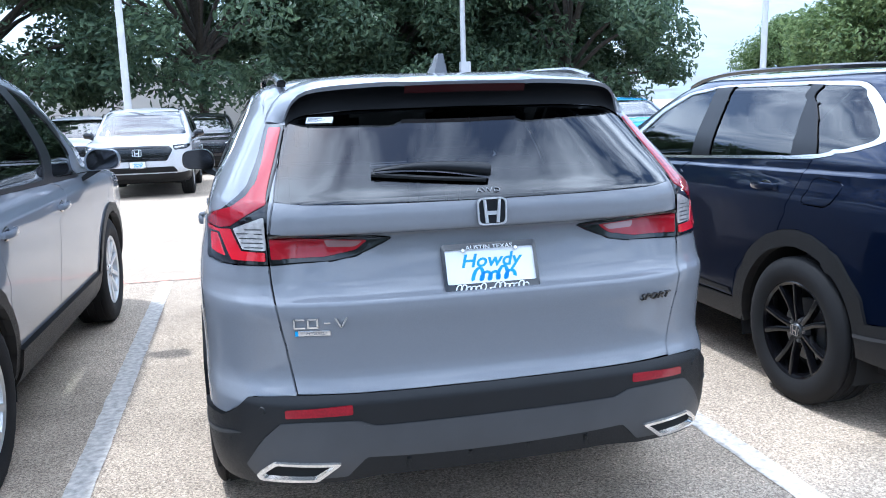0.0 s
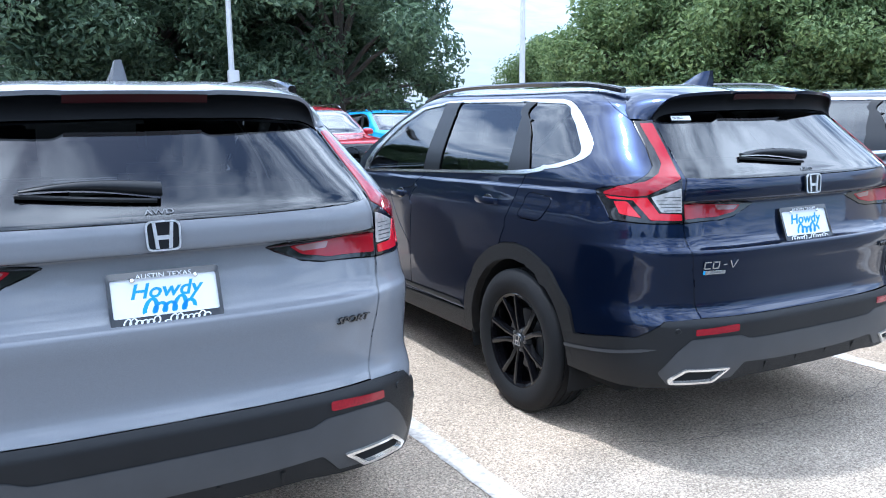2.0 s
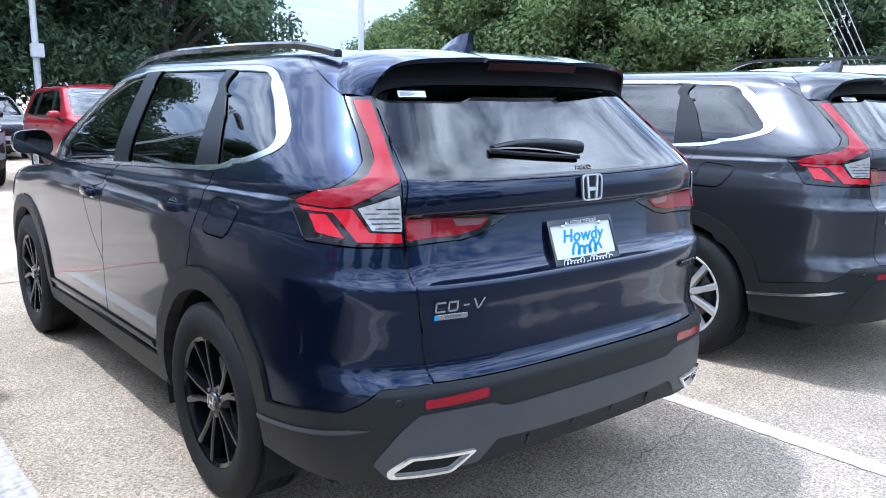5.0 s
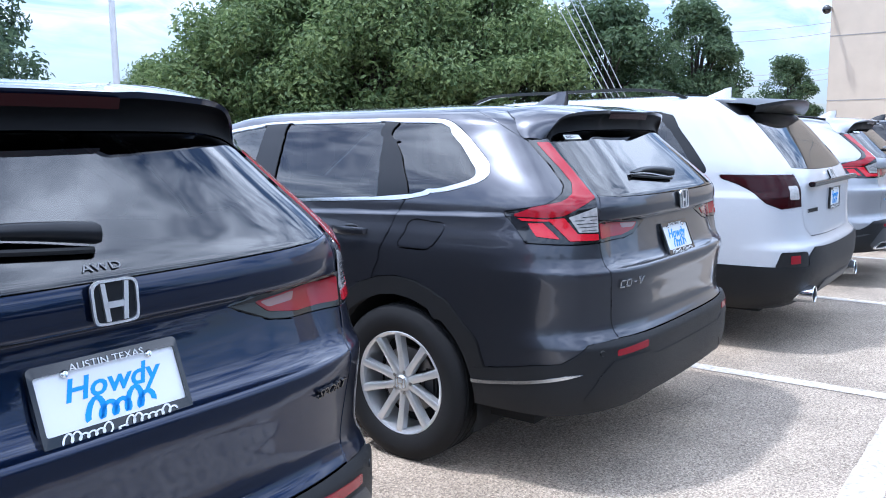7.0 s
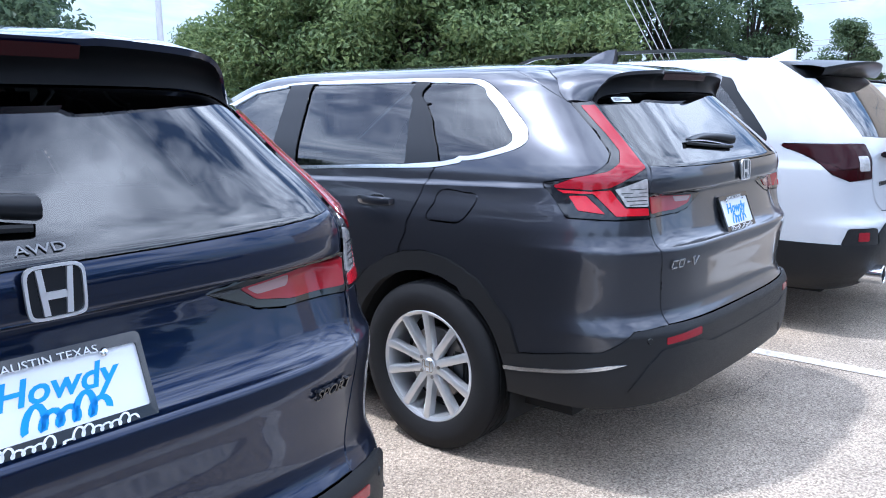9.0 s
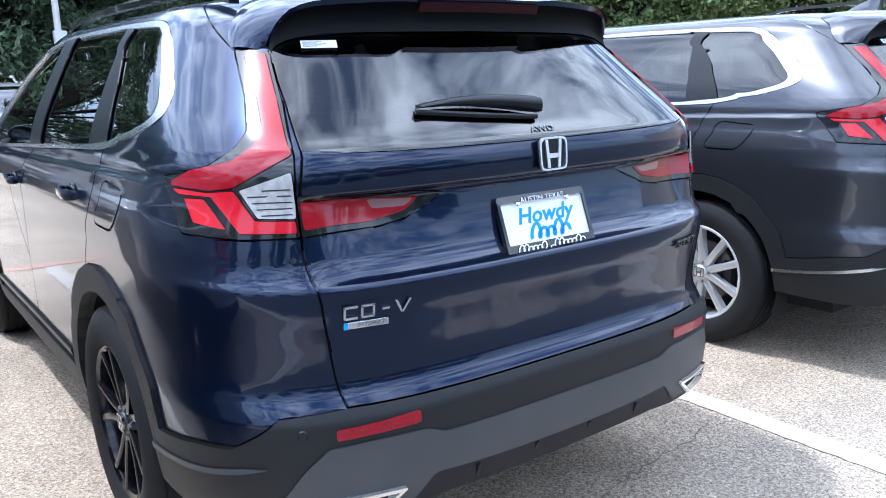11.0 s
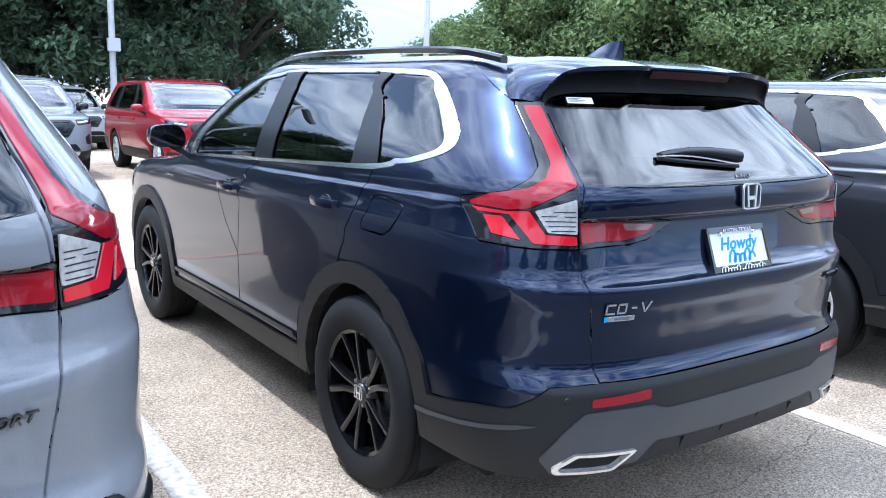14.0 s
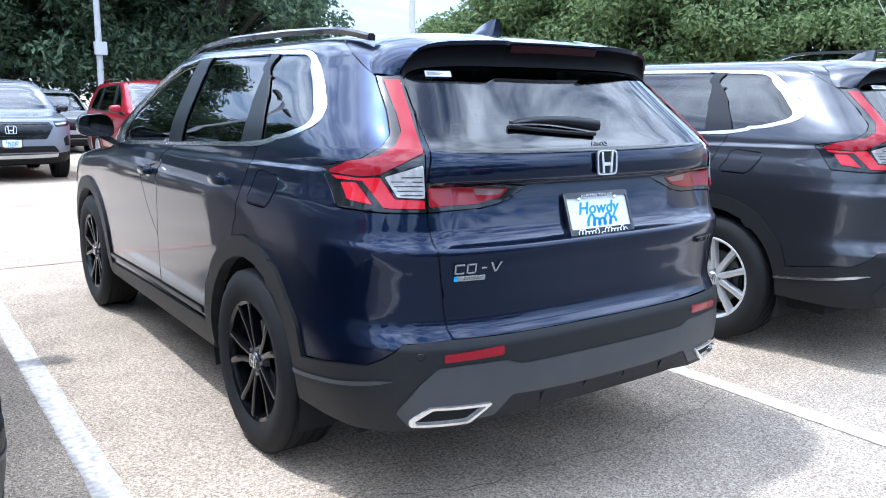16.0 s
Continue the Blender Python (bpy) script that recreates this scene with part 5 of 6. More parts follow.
# ---------------------------------------------------------------- three-row SUV
SUV = Skin(
    rear=curve((0.25, 0.30), (0.33, 0.15), (0.45, 0.05), (0.60, 0.02), (0.72, 0.025), (0.78, 0.07), (1.0, 0.085), (1.10, 0.085), (1.18, 0.11), (1.24, 0.145), (1.40, 0.265), (1.60, 0.45), (1.68, 0.55), (1.72, 0.61), (1.75, 0.72), (1.775, 0.95), (1.79, 1.3), (1.80, 1.8)),
    width=curve((0.25, 0.88), (0.38, 0.955), (0.60, 0.985), (0.90, 0.995), (1.06, 0.99), (1.10, 0.975), (1.25, 0.955), (1.45, 0.895), (1.65, 0.82), (1.72, 0.775), (1.75, 0.70), (1.775, 0.53), (1.79, 0.32), (1.797, 0.14), (1.80, 0.0001)),
    front=curve((0.25, 4.72), (0.40, 4.93), (0.60, 5.0), (0.95, 4.98), (1.04, 4.90), (1.09, 4.70), (1.13, 4.30), (1.165, 3.98), (1.19, 3.86), (1.30, 3.70), (1.50, 3.38), (1.65, 3.12), (1.72, 2.92), (1.76, 2.65), (1.80, 2.3)),
    rear_corner=curve((0.25, 0.65), (1.5, 0.65), (1.7, 0.5), (1.80, 0.1)),
    front_corner=curve((0.25, 0.75), (1.0, 0.80), (1.15, 0.6), (1.3, 0.45), (1.7, 0.40), (1.80, 0.1)),
    shape=4.6)


def suv_areas(k):
    R, S, F = k.R, k.S, k.F
    arch = lambda y, r: circle(k, y, 0.38, r)
    far = 3.01
    trim = fillet([S(3.42, 1.135), S(0.78, 1.215), S(0.70, 1.24), S(0.98, 1.60), S(1.05, 1.655), S(2.4, 1.70), S(2.75, 1.66), S(3.1, 1.48)], 0.04, 3)
    return [
        ("hood", [S(3.75, 1.185), S(3.95, 1.11), S(4.5, 1.06), F(0.80, 1.03), F(0, 1.03), (far, 1.03), (far, 1.195), S(3.75, 1.195)]),
        ("windscreen", fillet([F(0.86, 1.215), F(0.76, 1.65), F(0.70, 1.70), (far, 1.71), (far, 1.205)], 0.03)),
        ("front_door", [S(3.72, 0.44), S(3.72, 1.14), S(3.42, 1.15), S(2.62, 1.165), S(2.60, 0.95), S(2.50, 0.44)]),
        ("rear_door", [S(2.50, 0.44), S(2.60, 0.95), S(2.62, 1.165), S(1.45, 1.20), S(1.46, 1.05), S(1.62, 0.80), S(1.72, 0.44)]),
        ("roof", [(-0.01, 1.735), (1.0, 1.735), (2.0, 1.735), (far, 1.725), (far, 1.81), (-0.01, 1.81)]),
        ("window_trim", trim),
        ("quarter_glass", fillet([S(1.30, 1.222), S(0.86, 1.236), S(0.80, 1.255), S(1.03, 1.56), S(1.12, 1.63), S(1.43, 1.645)], 0.03)),
        ("rear_door_glass", fillet([S(1.52, 1.212), S(2.52, 1.180), S(2.38, 1.675), S(1.60, 1.655)], 0.03)),
        ("front_door_glass", fillet([S(2.70, 1.176), S(3.34, 1.152), S(3.05, 1.46), S(2.73, 1.635), S(2.54, 1.675)], 0.03)),
        ("rocker", [S(3.75, 0.24), S(3.75, 0.46), S(1.5, 0.48), S(1.5, 0.24)]),
        ("tailgate", [(-0.01, 0.775), R(0.60, 0.79), R(0.70, 0.86), R(0.74, 1.0), R(0.755, 1.20), R(0.73, 1.26), (-0.01, 1.235)]),
        ("rear_glass", [(-0.01, 1.235), R(0.73, 1.26), R(0.70, 1.45), R(0.66, 1.62), (-0.01, 1.66)]),
        ("tailgate_top", [(-0.01, 1.66), R(0.66, 1.62), R(0.73, 1.62), R(0.70, 1.735), (-0.01, 1.735)]),
        ("tail_lamp", fillet([R(0.745, 1.00), R(0.76, 1.215), R(0.88, 1.215), S(0.62, 1.215), S(0.60, 1.19), S(0.30, 1.03), R(0.90, 0.99)], 0.015, 3)),
        ("tail_red", fillet([R(0.77, 1.14), R(0.775, 1.20), S(0.55, 1.20), S(0.42, 1.13), S(0.25, 1.06), R(0.86, 1.07)], 0.012, 3)),
        ("tail_clear", fillet([R(0.775, 1.05), R(0.785, 1.14), R(0.85, 1.14), R(0.85, 1.05)], 0.012, 3)),
        ("bumper", [(-0.01, 0.24), S(0.80, 0.24), S(0.76, 0.60), R(0.95, 0.60), R(0.80, 0.62), R(0.66, 0.72), (-0.01, 0.70)]),
        ("bumper_pod", fillet([R(0.74, 0.60), R(0.76, 0.70), R(0.93, 0.70), R(0.945, 0.60)], 0.02, 3)),
        ("reflector", fillet([R(0.83, 0.625), R(0.83, 0.68), R(0.89, 0.68), R(0.89, 0.625)], 0.008, 2)),
        ("skid", fillet([(-0.01, 0.46), R(0.40, 0.46), R(0.48, 0.36), (-0.01, 0.34)], 0.01, 2)),
        ("front_low", [S(4.55, 0.24), S(4.55, 0.47), F(0.93, 0.50), F(0.70, 0.47), (far, 0.47), (far, 0.24)]),
        ("grille", fillet([F(0.60, 1.005), F(0.66, 0.93), F(0.54, 0.72), (far, 0.72), (far, 1.015)], 0.02, 3)),
        ("headlamp", fillet([F(0.665, 1.015), S(4.62, 1.035), S(4.60, 0.995), S(4.80, 0.945), F(0.70, 0.925)], 0.012, 3)),
        ("intake", fillet([F(0.66, 0.60), F(0.74, 0.49), (far, 0.49), (far, 0.60)], 0.02, 3)),
        ("front_bar", fillet([F(0.72, 0.47), F(0.70, 0.415), (far, 0.40), (far, 0.455)], 0.008, 2)),
        ("corner_vent", fillet([F(0.90, 0.78), F(0.93, 0.60), F(0.84, 0.60), F(0.82, 0.72)], 0.02, 3)),
        ("arch_rear", arch(1.20, 0.50)), ("arch_front", arch(4.09, 0.50)),
        ("hole", arch(1.20, 0.435)), ("hole", arch(4.09, 0.435)),
        ("hole", [(-0.1, 0.2), (3.1, 0.2), (3.1, 0.30), (-0.1, 0.30)]),
    ]


def suv_grid(k):
    cols = [k.R(x, 0.9)[0] for x in (0, 0.12, 0.24, 0.36, 0.48, 0.58, 0.66, 0.74, 0.80, 0.85, 0.89, 0.92, 0.945, 0.965, 0.98)] + loop(0.95, 2.0, 30) + [k.F(x, 0.9)[0] for x in (0.98, 0.96, 0.94, 0.91, 0.88, 0.84, 0.79, 0.73, 0.66, 0.57, 0.46, 0.34, 0.22, 0.1, 0.0)]
    rows = loop(0.25, 0.70, 9) + loop(0.70, 1.05, 9)[1:] + loop(1.05, 1.24, 9)[1:] + loop(1.24, 1.70, 12)[1:] + [1.72, 1.735, 1.75, 1.76, 1.775, 1.783, 1.79, 1.794, 1.797, 1.80]
    return sorted(set(round(c, 5) for c in cols)), sorted(set(round(r, 5) for r in rows))


SUV_FACES = SUV.carve(*suv_grid(SUV), suv_areas(SUV))


def on_nose(skin, x, z, off=0.0):
    t, zz = skin.F(abs(x), z)
    p, n = skin.at(t, z), skin.normal(t, z)
    s = -1 if x < 0 else 1
    p, n = Vector((s * p.x, p.y, p.z)), Vector((s * n.x, n.y, n.z))
    p += n * off
    yv = -n
    xv = yv.cross(Vector((0, 0, 1))).normalized()
    return Matrix.Translation(p) @ Matrix((xv, yv, xv.cross(yv))).transposed().to_4x4()


def build_suv(label, m, body, rims="two", clad=True, mirrors=None, bar=M_CLAD, group="parked SUVs"):
    car = thing("suv", label, "car", m, group)
    k, f = SUV, SUV_FACES
    P = lambda names, **kw: k.panel([q for n in names.split() if n in f for q in f[n]], **kw)
    shell = [n for n in f if n not in ("hole", "quarter_glass", "rear_door_glass", "front_door_glass", "windscreen", "rear_glass")]
    skin_part("inner_shell", k.panel([q for n in shell for q in f[n]], lift=-0.02, gap=0, edge=0), M_VOID, car)
    arch_mat = M_CLAD if clad else body
    for side, s in (("right", 1), ("left", -1)):
        skin_part("side_panel", P("body", side=side), body, car)
        for d in ("front_door", "rear_door"):
            door = skin_part(d, P(d, side=side), body, car)
            skin_part("window_pane", P(d + "_glass", side=side, lift=-0.004, gap=0, edge=0.004), M_GLASS if d == "front_door" else M_GLASS_DARK, door)
            door_handle(door, k, 2.70 if d == "front_door" else 1.66, 1.02, s, body)
        skin_part("quarter_window", P("quarter_glass", side=side, lift=-0.004, gap=0, edge=0.004), M_GLASS_DARK, car)
        skin_part("window_surround", P("window_trim", side=side, lift=0.001, gap=0.0, edge=0.01), M_SATIN, car)
        skin_part("wheel_arch_moulding", P("arch_rear", side=side, lift=0.012, gap=0.001, edge=0.05), arch_mat, car)
        skin_part("wheel_arch_moulding", P("arch_front", side=side, lift=0.012, gap=0.001, edge=0.05), arch_mat, car)
        skin_part("sill_moulding", P("rocker", side=side, lift=0.025, gap=0.001, edge=0.03), M_CLAD, car)
        lamp = skin_part("tail_lamp", P("tail_lamp", side=side, lift=0.004, gap=0.002), M_REDDARK, car, "dark red wedge tail lamp")
        skin_part("red_lens", P("tail_red", side=side, lift=0.006, gap=0, edge=0.004), M_REDDARK, lamp)
        skin_part("clear_lens", P("tail_clear", side=side, lift=0.008, gap=0, edge=0.005), M_CLEAR, lamp)
        head = skin_part("headlamp", P("headlamp", side=side, lift=0.004, gap=0.002), M_GLOSSBLACK, car, "slim headlamp with clear lens")
        for i in range(3):
            q = part("projector", box(-0.035, 0.035, -0.006, 0.006, -0.016, 0.016, 0.004), M_CLEAR, head)
            q.matrix_local = on_nose(k, s * (0.73 + 0.06 * i), 0.968 + 0.008 * i, 0.006)
        skin_part("corner_vent", P("corner_vent", side=side, lift=0.002, gap=0, edge=0.01), M_CLAD, car)
        wheel(car, s * 0.86, 1.20, 0.38, 0.385, 0.245, 0.250, rims, s)
        wheel(car, s * 0.86, 4.09, 0.38, 0.385, 0.245, 0.250, rims, s)
        for y in (1.20, 4.09):
            liner = bmesh.new()
            rings = [[liner.verts.new((s * (0.96 - d), y + r * math.cos(a), 0.38 + r * math.sin(a))) for r, d in ((0.445, 0.0), (0.445, 0.32), (0.05, 0.32))] for a in [math.pi * i / 16 * 1.2 - 0.3 for i in range(17)]]
            for p, q in zip(rings, rings[1:]):
                for i in range(2):
                    liner.faces.new((p[i], p[i + 1], q[i + 1], q[i]))
            part("wheel_arch_liner", liner, M_VOID, car)
        side_mirror(car, 1.00, 3.40, 1.225, s, mirrors or body, 0.92)
        rail = bmesh.new()
        rings = []
        for u in loop(0, 1, 16):
            y = 0.95 + u * 1.95
            up = 0.05 * min(1, min(u, 1 - u) * 10)
            z = 1.785 - 0.03 * (1 - min(1, u * 4)) - 0.05 * max(0, (u - 0.75) / 0.25) ** 2 + up
            rings.append([rail.verts.new((s * 0.70 + a, y, z + b)) for a, b in ((-0.016, -0.016), (-0.016, 0.008), (0.016, 0.008), (0.016, -0.016))])
        for p, q in zip(rings, rings[1:]):
            for i in range(4):
                rail.faces.new((p[i], p[(i + 1) % 4], q[(i + 1) % 4], q[i]))
        rail.faces.new(rings[0]), rail.faces.new(rings[-1])
        bmesh.ops.recalc_face_normals(rail, faces=rail.faces)
        part("roof_rail", rail, M_GLOSSBLACK, car)
        skin_part("bumper_pod", P("bumper_pod reflector", side=side, lift=0.006, gap=0, edge=0.02), M_GLOSSBLACK, car)
        skin_part("reflector", P("reflector", side=side, lift=0.010, gap=0, edge=0.01), M_REFLECTOR, car)
        pipe = lathe([(0.050, -0.06), (0.056, -0.065), (0.060, -0.06), (0.060, 0.10), (0.050, 0.10), (0.050, -0.06)], 28)
        pipe.transform(Matrix.Translation((s * 0.69, 0.09, 0.40)) @ Matrix.Rotation(radians(90), 4, "Z"))
        ep = part("exhaust_pipe", pipe, M_CHROME, car, "round polished exhaust pipe")
        inner = lathe([(0.0005, -0.045), (0.050, -0.045)], 24)
        inner.transform(Matrix.Translation((s * 0.69, 0.09, 0.40)) @ Matrix.Rotation(radians(90), 4, "Z"))
        part("pipe_bore", inner, M_VOID, ep)
    skin_part("hood", P("hood"), body, car)
    skin_part("roof_panel", P("roof", gap=0.001), body, car)
    skin_part("windscreen", P("windscreen", lift=0.0, gap=0, edge=0.005), M_WINDSCREEN, car)
    gate = skin_part("tailgate", P("tailgate"), body, car)
    skin_part("rear_window", P("rear_glass", gap=0.001, edge=0.006), M_GLASS_DARK, gate)
    skin_part("tailgate_header", P("tailgate_top", gap=0.001), M_SATIN, gate)
    part("roof_spoiler", mirrored_sheet([[(x, 0.80, 1.765 - 0.05 * (x / 0.7) ** 2), (x, 0.55, 1.752 - 0.05 * (x / 0.7) ** 2), (x, 0.33 + 0.13 * (x / 0.7) ** 2, 1.735 - 0.05 * (x / 0.7) ** 2), (x, 0.335 + 0.13 * (x / 0.7) ** 2, 1.715 - 0.06 * (x / 0.7) ** 2), (x, 0.48, 1.64), (x, 0.58, 1.65)] for x in loop(0, 0.70, 10)]), M_SATIN, gate, angle=50)
    emblem(gate, on_tail(k, 0, 1.175, 0.012), 0.06, 0.05)
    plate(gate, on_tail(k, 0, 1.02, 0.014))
    part("garnish_bar", box(-0.70, 0.70, 0.055, 0.10, 1.13, 1.165, 0.008), M_GLOSSBLACK, gate)
    badge_bars(gate, on_tail(k, -0.56, 0.965, 0.003), 0.20, 0.026, M_GLOSSBLACK, 8)
    bump = skin_part("rear_bumper", P("bumper", lift=0.010, gap=0.001, edge=0.02), M_CLAD, car, "black lower bumper")
    skin_part("bumper_centre", P("skid", lift=0.020, gap=0.001, edge=0.012), M_SKID, bump)
    low = skin_part("front_bumper", P("front_low", lift=0.006, gap=0.001), M_CLAD, car)
    skin_part("air_intake", P("intake", lift=-0.01, gap=0, edge=0.0), M_VOID, low)
    skin_part("skid_bar", P("front_bar", lift=0.016, gap=0, edge=0.02), bar, low)
    grille = skin_part("grille", P("grille", lift=0.0, gap=0.002), M_GLOSSBLACK, car, "black grille of stacked cells")
    for j in range(4):
        for i in range(-4, 5):
            x = i * 0.145 + (0.07 if j % 2 else 0)
            z = 0.755 + j * 0.066
            if abs(x) > 0.49 + (z - 0.74) * 0.35:
                continue
            c = part("grille_cell", prism([(-0.062, 0.012), (-0.045, 0.026), (0.045, 0.026), (0.062, 0.012), (0.050, 0.012), (0.040, 0.018), (-0.040, 0.018), (-0.050, 0.012)], 0.012), M_RIMDARK, grille, smooth=False)
            c.matrix_local = on_nose(k, x, z, 0.008)
    emblem(grille, on_nose(k, 0, 0.88, 0.018), 0.085, 0.068)
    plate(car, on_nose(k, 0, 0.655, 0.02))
    fin = bmesh.new()
    rings = []
    for y, h, w in ((0.86, 0.085, 0.010), (0.90, 0.08, 0.022), (0.98, 0.045, 0.030), (1.08, 0.01, 0.02)):
        rings.append([fin.verts.new((a * w, y, 1.768 + b * h)) for a, b in ((-1, 0), (-0.55, 0.5), (-0.18, 1), (0.18, 1), (0.55, 0.5), (1, 0))])
    for p, q in zip(rings, rings[1:]):
        for i in range(5):
            fin.faces.new((p[i], p[i + 1], q[i + 1], q[i]))
    fin.faces.new(rings[0]), fin.faces.new(rings[-1])
    bmesh.ops.recalc_face_normals(fin, faces=fin.faces)
    part("roof_antenna", fin, body, car, angle=60)
    part("underbody", box(-0.84, 0.84, 0.35, 4.7, 0.27, 0.32), M_VOID, car, smooth=False)
    seats(car, 0.95, (2.75, 1.85), 0.80)
    part("dashboard", box(-0.75, 0.75, 3.25, 3.70, 0.80, 1.14, 0.05), M_SEAT, car)
    return car


build_suv("steel grey three-row SUV with two-tone wheels", pose(-5.60, -0.07, 0, 0, 0, -1.4), M_STEEL, "two")
build_suv("white SUV with black lower bumper and roof rails", pose(5.72, -0.10, 0), M_WHITE, "black")
build_crossover("silver metallic crossover parked beside a white SUV", pose(8.55, -0.12, 0), M_SILVER, True, "black")
build_crossover("black crossover at the far end of the row", pose(11.35, -0.15, 0), M_BLACKPAINT, True, "black")
# the facing row across the aisle


def facing(x, y):
    return pose(x, y, lie(y), 1.15 if y < 26 else 0, 0, 180)


white_suv = build_suv("white SUV facing across the aisle", facing(-5.53, 19.4), M_WHITE, "two", mirrors=M_BLACKPAINT)
build_suv("white SUV with roof rails, partly hidden", facing(-8.2, 26.6), M_WHITE, "two")
build_suv("black SUV facing across the aisle", facing(-4.7, 26.5), M_BLACKPAINT, "black")
steel_suv = build_suv("steel grey SUV facing across the aisle", facing(-0.08, 18.4), M_STEEL, "black", mirrors=M_BLACKPAINT, bar=M_RIMSILVER)
build_suv("silver SUV standing behind a red one", facing(2.3, 27.0), M_SILVER, "black", mirrors=M_BLACKPAINT)
red_suv = build_suv("red SUV facing across the aisle", facing(2.83, 17.3), M_RED, "two", clad=False)
build_suv("light blue SUV in the facing row", facing(7.2, 22.3), M_BLUE, "black")
# the row on the other side of the driving lane, seen mirrored in paint and glass
for i, src in enumerate((steel_suv, white_suv, steel_suv, steel_suv, red_suv, steel_suv, white_suv)):
    copy_thing(src, pose(-9.0 + 2.8 * i, -13.6, 0))
for i in range(8):
    painted_line("parking_line", -10.45 + 2.8 * i, -10.33 + 2.8 * i, -13.4, -7.9, M_LINE, "worn white painted parking bay line")


# ---------------------------------------------------------------- trees, poles, buildings
def leaf_material(name, lo, hi):
    m = material(name, lo, 0.55, spec=0.35)
    n, l = m.node_tree.nodes, m.node_tree.links
    b = n["Principled BSDF"]
    geo = n.new("ShaderNodeNewGeometry")
    r = n.new("ShaderNodeValToRGB")
    r.color_ramp.elements[0].color, r.color_ramp.elements[1].color = (*lo, 1), (*hi, 1)
    l.new(geo.outputs["Random Per Island"], r.inputs["Fac"])
    l.new(r.outputs["Color"], b.inputs["Base Color"])
    tr = n.new("ShaderNodeBsdfTranslucent")
    l.new(r.outputs["Color"], tr.inputs["Color"])
    mix = n.new("ShaderNodeMixShader")
    mix.inputs["Fac"].default_value = 0.42
    l.new(b.outputs["BSDF"], mix.inputs[1])
    l.new(tr.outputs["BSDF"], mix.inputs[2])
    l.new(mix.outputs["Shader"], n["Material Output"].inputs["Surface"])
    return m


M_BARK = material("grey_bark", (0.055, 0.046, 0.038), 0.9, vary=0.35, scale=9, bump=0.8, bump_scale=30)
M_LEAF_DARK = leaf_material("dark_oak_leaves", (0.052, 0.090, 0.056), (0.138, 0.200, 0.112))
M_LEAF_LIGHT = leaf_material("elm_leaves", (0.086, 0.140, 0.054), (0.245, 0.315, 0.130))
M_LEAF_FAR = leaf_material("far_leaves", (0.055, 0.096, 0.050), (0.125, 0.180, 0.088))


def tree(label, m, height, spread, bottom, leafmat, seed, lumps=70, leaves=300, size=0.13, lump=0.26):
    """A tapered trunk with limbs, and leaves in uneven clumps round their ends."""
    rnd = random.Random(seed)
    t = thing("tree", label, "tree", m, "trees round the car park")
    wood = bmesh.new()

    def limb(pts, radii):
        b = tube(pts, radii, 7)
        me = bpy.data.meshes.new("limb")
        b.to_mesh(me)
        b.free()
        wood.from_mesh(me)
        bpy.data.meshes.remove(me)
    fork = bottom * 0.75 + 0.4
    limb([(0, 0, -0.1), (0.05, 0.02, fork * 0.5), (0.0, 0.05, fork), (0.1, 0, height * 0.6), (0.05, 0, height * 0.85)], [height * 0.026, height * 0.018, height * 0.016, height * 0.010, 0.03])
    centres = []
    for i in range(lumps):
        a = rnd.uniform(0, 2 * math.pi)
        u = rnd.random()
        z = bottom + (height - bottom) * u
        # widest a third of the way up the crown
        prof = max(0.15, math.sin(math.pi * min(1, 0.30 + 0.70 * u))) ** 0.6
        r = spread * prof * math.sqrt(rnd.uniform(0.25, 1.0)) * rnd.uniform(0.85, 1.12)
        centres.append((Vector((r * math.cos(a), r * math.sin(a), z)), rnd.uniform(0.55, 1.05) * spread * lump))
    for i, (c, r) in enumerate(centres):
        if i % 4 == 0:
            s = Vector((0, 0, min(fork + (c.z - fork) * 0.35, c.z - 0.2)))
            limb([s, s.lerp(c, 0.5) + Vector((0, 0, 0.25)), c], [height * 0.011, height * 0.007, 0.015])
    part("trunk", wood, M_BARK, t)
    n = lumps * leaves
    rs = np.random.RandomState(seed)
    cs = np.array([c for c, r in centres])[np.arange(n) % lumps]
    rr = np.array([r for c, r in centres])[np.arange(n) % lumps]
    d = rs.normal(size=(n, 3))
    d /= np.linalg.norm(d, axis=1)[:, None]
    dist = rs.uniform(0.25, 1.08, n) ** 0.6
    p = cs + d * (rr * dist)[:, None] * np.array([1, 1, 0.72])
    nrm = d * 0.6 + rs.normal(size=(n, 3)) * 0.6 + np.array([0, 0, 0.5])
    nrm /= np.linalg.norm(nrm, axis=1)[:, None]
    ax = np.cross(nrm, rs.normal(size=(n, 3)))
    ax /= np.linalg.norm(ax, axis=1)[:, None]
    bx = np.cross(nrm, ax)
    s = (size * rs.uniform(0.6, 1.3, n))[:, None]
    fold = nrm * s * 0.25
    v = np.stack([p - ax * s, p - bx * s * 0.45 + fold, p + ax * s, p + bx * s * 0.45 + fold], 1).reshape(-1, 3)
    me = bpy.data.meshes.new("crown")
    me.from_pydata(v.tolist(), [], np.arange(n * 4).reshape(-1, 4).tolist())
    me.materials.append(leafmat)
    crown = new("crown", me)
    crown.parent = t
    return t


